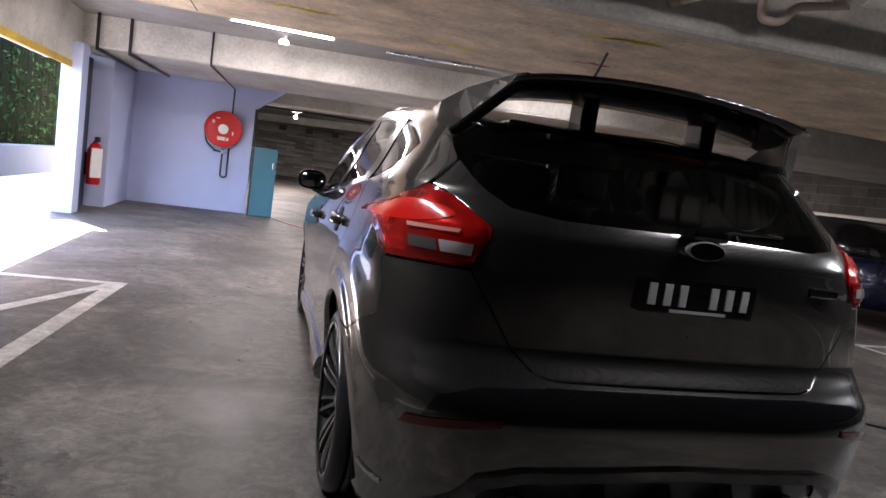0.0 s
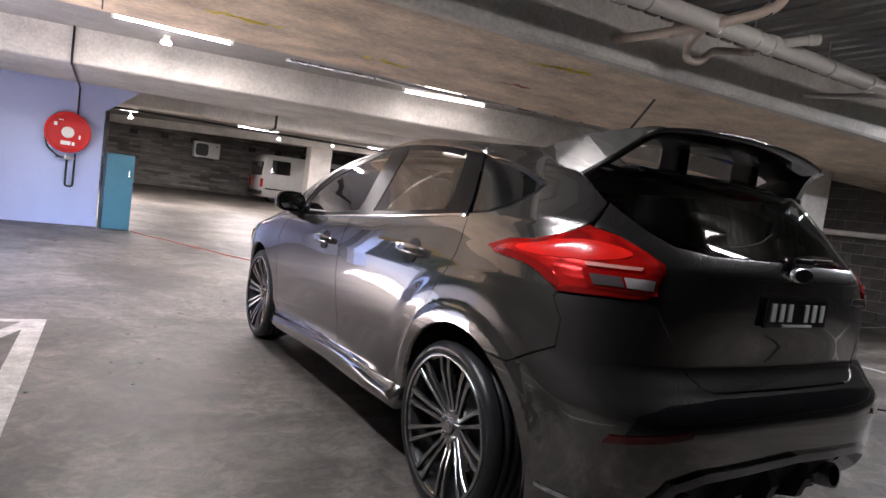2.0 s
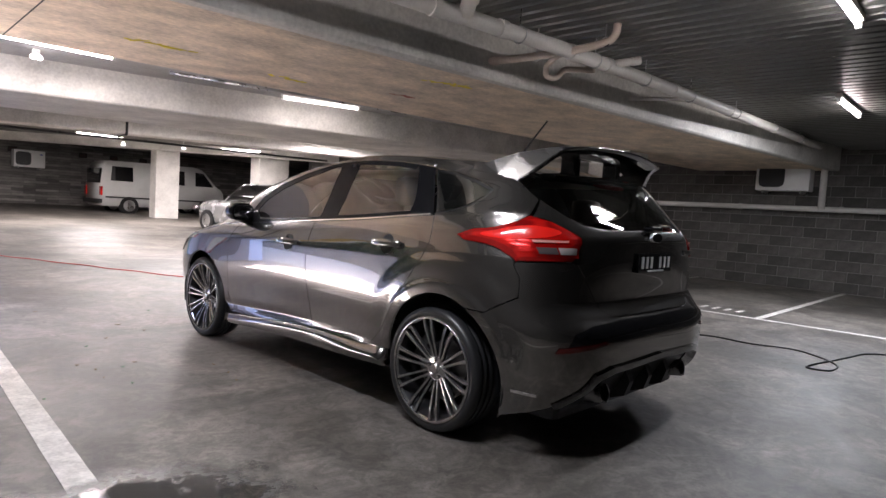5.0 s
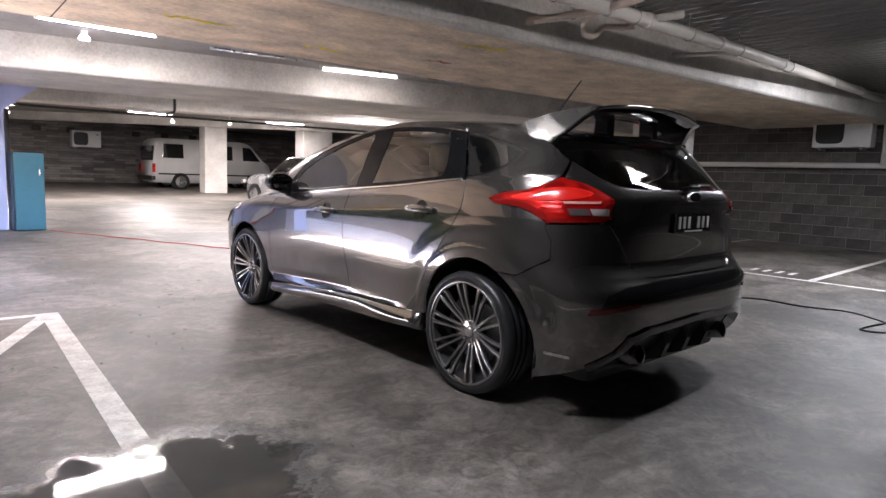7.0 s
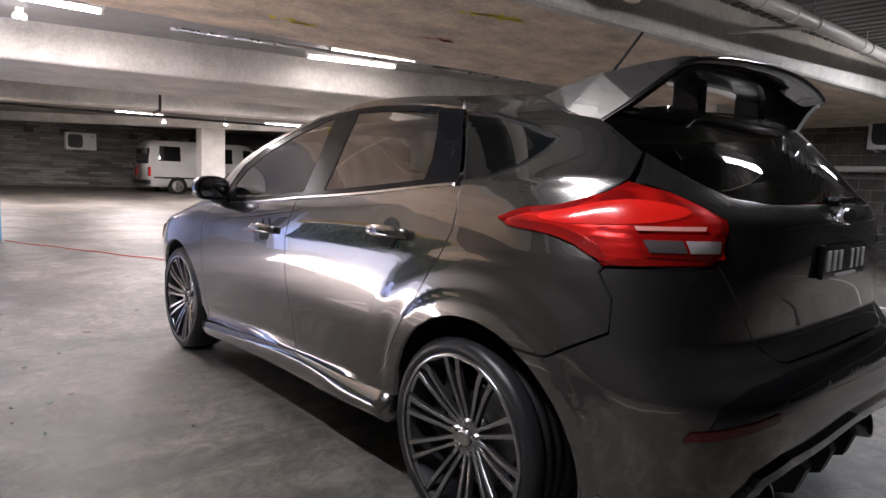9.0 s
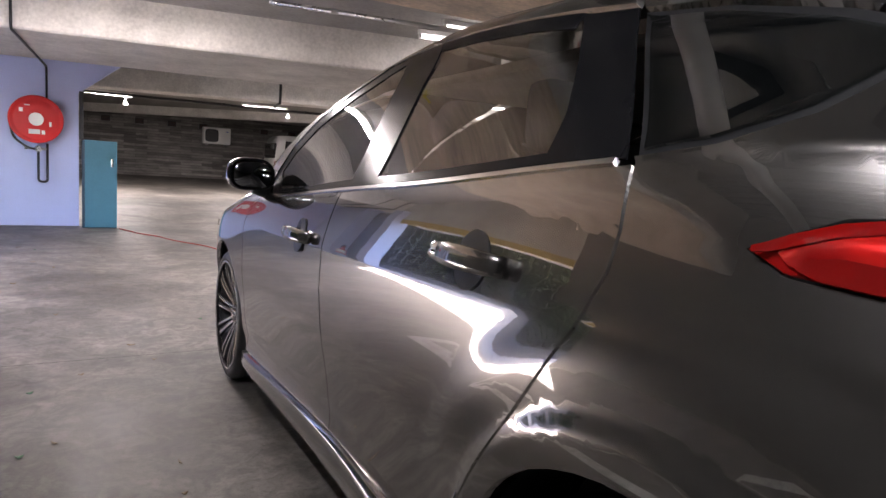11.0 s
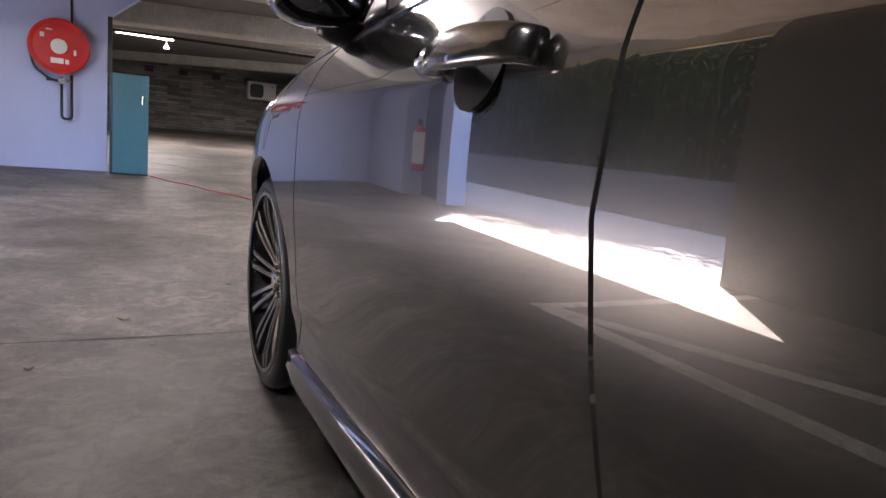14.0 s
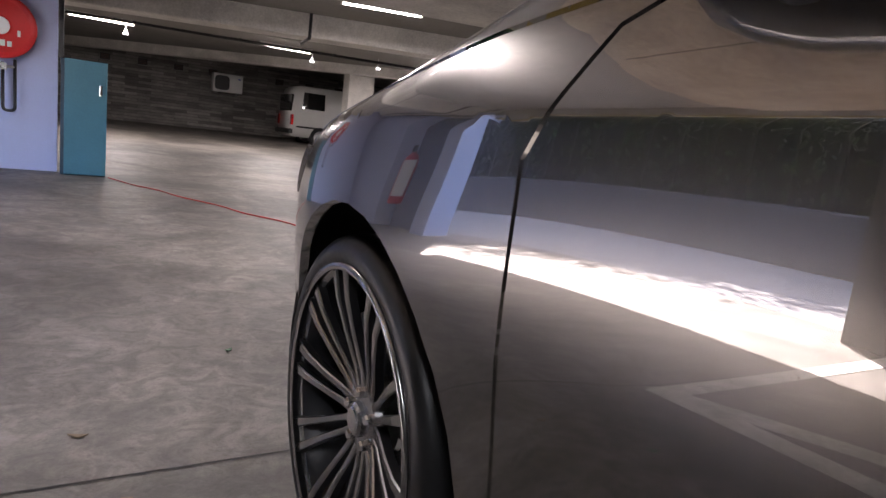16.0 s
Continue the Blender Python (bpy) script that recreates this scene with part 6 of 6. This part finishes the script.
for i, (x, y) in enumerate(spots):
    bm = bmesh.new()
    n = 7
    L, Wd = rg.uniform(0.010, 0.026), rg.uniform(0.004, 0.010)
    up = [bm.verts.new((L * (2 * k / n - 1), Wd * math.sin(math.pi * k / n), 0.004 + 0.006 * abs(2 * k / n - 1) ** 2)) for k in range(n + 1)]
    dn = [bm.verts.new((L * (2 * k / n - 1), -Wd * math.sin(math.pi * k / n), 0.004 + 0.005 * abs(2 * k / n - 1))) for k in range(1, n)]
    bm.faces.new(up + dn[::-1])
    r = bmesh.ops.extrude_face_region(bm, geom=bm.faces[:])
    bmesh.ops.translate(bm, vec=(0, 0, -0.002), verts=[v for v in r["geom"] if isinstance(v, bmesh.types.BMVert)])
    o = part("leaf", bm, M["dryleaf"] if i % 3 else M["greenleaf"])
    o.matrix_world = pose(x, y, 0, 0, 0, rg.uniform(0, 360))
    tagged(o, "small dry leaf scrap on the floor", "leaf", "leaf scraps on the floor")


# ---- vehicles in the far bays ----
def simple_car(m, name, label, category, paintm, L, Wd, secs, roof, glassm, light):
    """A parked vehicle from a side outline: body slices by height, cabin slices, wheels."""
    ob = thing(name, label, category, m)
    bm = bmesh.new()
    Y, X = Vector((0, 1, 0)), Vector((1, 0, 0))
    blob(bm, [((cx, 0, z), hl, hw, X, Y) for z, cx, hl, hw in secs], 40, 4.5)
    part("body", bm, paintm, ob, smooth=True)
    bm = bmesh.new()
    blob(bm, [((cx, 0, z), hl, hw, X, Y) for z, cx, hl, hw in roof], 40, 4.0)
    part("cabin", bm, glassm, ob, smooth=True)
    z, cx, hl, hw = roof[-1]
    bm = bmesh.new()
    blob(bm, [((cx, 0, z - 0.02), hl + 0.01, hw + 0.01, X, Y), ((cx, 0, z + 0.03), hl - 0.05, hw - 0.04, X, Y)], 40, 4.0)
    part("roof", bm, paintm, ob, smooth=True)
    for x in (-L * 0.29, L * 0.31):
        for y in (-Wd / 2 + 0.07, Wd / 2 - 0.07):
            bm = bmesh.new()
            lathe(bm, [(0.20, 0.10), (0.30, 0.10), (0.315, 0.07), (0.315, -0.07), (0.30, -0.10), (0.20, -0.10), (0.20, 0.10)], 32, pose(x, y, 0.315, 90, 0, 0))
            w = part("wheel", bm, M["rubber"], ob)
            bm = bmesh.new()
            lathe(bm, [(0, 0.085), (0.05, 0.09), (0.19, 0.075), (0.205, 0.09), (0.205, -0.09), (0.19, -0.075), (0, -0.085)], 24, pose(x, y, 0.315, 90, 0, 0))
            part("rim", bm, M["steel"], w)
    for y in (-Wd * 0.36, Wd * 0.36):
        bm = bmesh.new()
        box(bm, (-L / 2 - 0.005, y - 0.11, 0.72), (-L / 2 + 0.10, y + 0.11, 0.86), 0.02)
        part("rear_light", bm, M["redlens"], ob)
        bm = bmesh.new()
        box(bm, (L / 2 - 0.12, y - 0.13, 0.62), (L / 2 + 0.005, y + 0.13, 0.74), 0.02)
        part("headlight", bm, light, ob)
    return ob


body = lambda L, W: [(0.22, 0.05, L / 2 - 0.25, W / 2 - 0.08), (0.30, 0.03, L / 2 - 0.06, W / 2 - 0.02), (0.5, 0, L / 2, W / 2), (0.70, 0, L / 2 - 0.02, W / 2), (0.84, -0.05, L / 2 - 0.12, W / 2 - 0.03), (0.92, -0.15, L / 2 - 0.35, W / 2 - 0.08)]
cabin = [(0.90, -0.25, 1.45, 0.78), (1.10, -0.30, 1.25, 0.72), (1.30, -0.35, 1.02, 0.64), (1.42, -0.38, 0.85, 0.58)]
simple_car(pose(7.95, 16.6, 0.08, 0, 0, 100), "sedan", "silver grey sedan parked in the far hall", "car", M["silver"], 4.5, 1.76, body(4.5, 1.76), cabin, M["gloss"], M["smoke"])
simple_car(pose(8.95, 8.3, 0.0, 0, 0, 92), "sedan", "dark blue sedan parked beyond the column", "car", M["bluepaint"], 4.5, 1.78, body(4.5, 1.78), cabin, M["gloss"], M["smoke"])

van = thing("van", "old white panel van parked along the far wall", "van", pose(8.40, 25.2, floor_z(25.0) - 0.08) @ Matrix.Scale(1.10, 4))
bm = bmesh.new()
sidev = [(-2.10, 0.28), (-2.12, 0.95), (-2.05, 1.55), (-1.95, 1.78), (1.05, 1.80), (1.35, 1.70), (1.85, 1.12), (2.10, 0.98), (2.16, 0.60), (2.12, 0.28)]
va = [bm.verts.new((x, -0.80 + 0.09 * max(0, z - 1.0), z)) for x, z in sidev]
vb = [bm.verts.new((x, 0.80 - 0.09 * max(0, z - 1.0), z)) for x, z in sidev]
bm.faces.new(va)
bm.faces.new(vb[::-1])
for i in range(len(sidev)):
    j = (i + 1) % len(sidev)
    bm.faces.new((va[j], va[i], vb[i], vb[j]))
bmesh.ops.recalc_face_normals(bm, faces=bm.faces)
bmesh.ops.bevel(bm, geom=bm.edges[:], offset=0.06, segments=3, affect="EDGES")
part("body", bm, M["vanpaint"], van, smooth=True)


def van_panel(name, pts, y, material, label=""):
    bm = bmesh.new()
    prism(bm, pts, -0.006, 0.006)
    bmesh.ops.transform(bm, matrix=Matrix(((1, 0, 0, 0), (0, 0, 1, y), (0, 1, 0, 0), (0, 0, 0, 1))) @ Matrix.Rotation(0.0, 4, "X"), verts=bm.verts)
    for v in bm.verts:
        v.co.y += 0.09 * max(0, v.co.z - 1.0) * (1 if y < 0 else -1)
    bmesh.ops.recalc_face_normals(bm, faces=bm.faces)
    return part(name, bm, material, van, label)


for y in (-0.803, 0.803):
    van_panel("side_window", [(1.02, 1.12), (1.70, 1.12), (1.32, 1.60), (1.02, 1.62)], y, M["gloss"])
    van_panel("side_window", [(0.25, 1.12), (0.62, 1.12), (0.62, 1.62), (0.25, 1.62)], y, M["gloss"])
    van_panel("side_window", [(-1.85, 1.12), (-1.15, 1.12), (-1.15, 1.60), (-1.80, 1.60)], y, M["gloss"])
    van_panel("side_stripe", [(-2.0, 0.55), (2.0, 0.55), (2.0, 0.60), (-2.0, 0.60)], y, M["satin"])
    van_panel("sliding_door_gap", [(0.18, 0.40), (0.195, 0.40), (0.195, 1.70), (0.18, 1.70)], y, M["satin"])
bm = bmesh.new()
box(bm, (-2.135, -0.62, 1.02), (-2.06, 0.62, 1.52), 0.02)
part("rear_window", bm, M["gloss"], van)
for y in (-0.70, 0.70):
    bm = bmesh.new()
    box(bm, (-2.14, y - 0.08, 0.62), (-2.08, y + 0.08, 0.92), 0.01)
    part("rear_light", bm, M["redlens"], van)
bm = bmesh.new()
box(bm, (-2.20, -0.78, 0.36), (-2.08, 0.78, 0.50), 0.03)
part("rear_bumper", bm, M["satin"], van)
for x in (-1.25, 1.40):
    for y in (-0.72, 0.72):
        bm = bmesh.new()
        lathe(bm, [(0.19, 0.10), (0.29, 0.10), (0.31, 0.07), (0.31, -0.07), (0.29, -0.10), (0.19, -0.10), (0.19, 0.10)], 32, pose(x, y, 0.31, 90, 0, 0))
        w = part("wheel", bm, M["rubber"], van)
        bm = bmesh.new()
        lathe(bm, [(0, 0.105), (0.06, 0.105), (0.185, 0.085), (0.20, 0.095), (0.20, -0.095), (0.185, -0.085), (0, -0.105)], 24, pose(x, y, 0.31, 90, 0, 0))
        part("rim", bm, M["steel"], w)
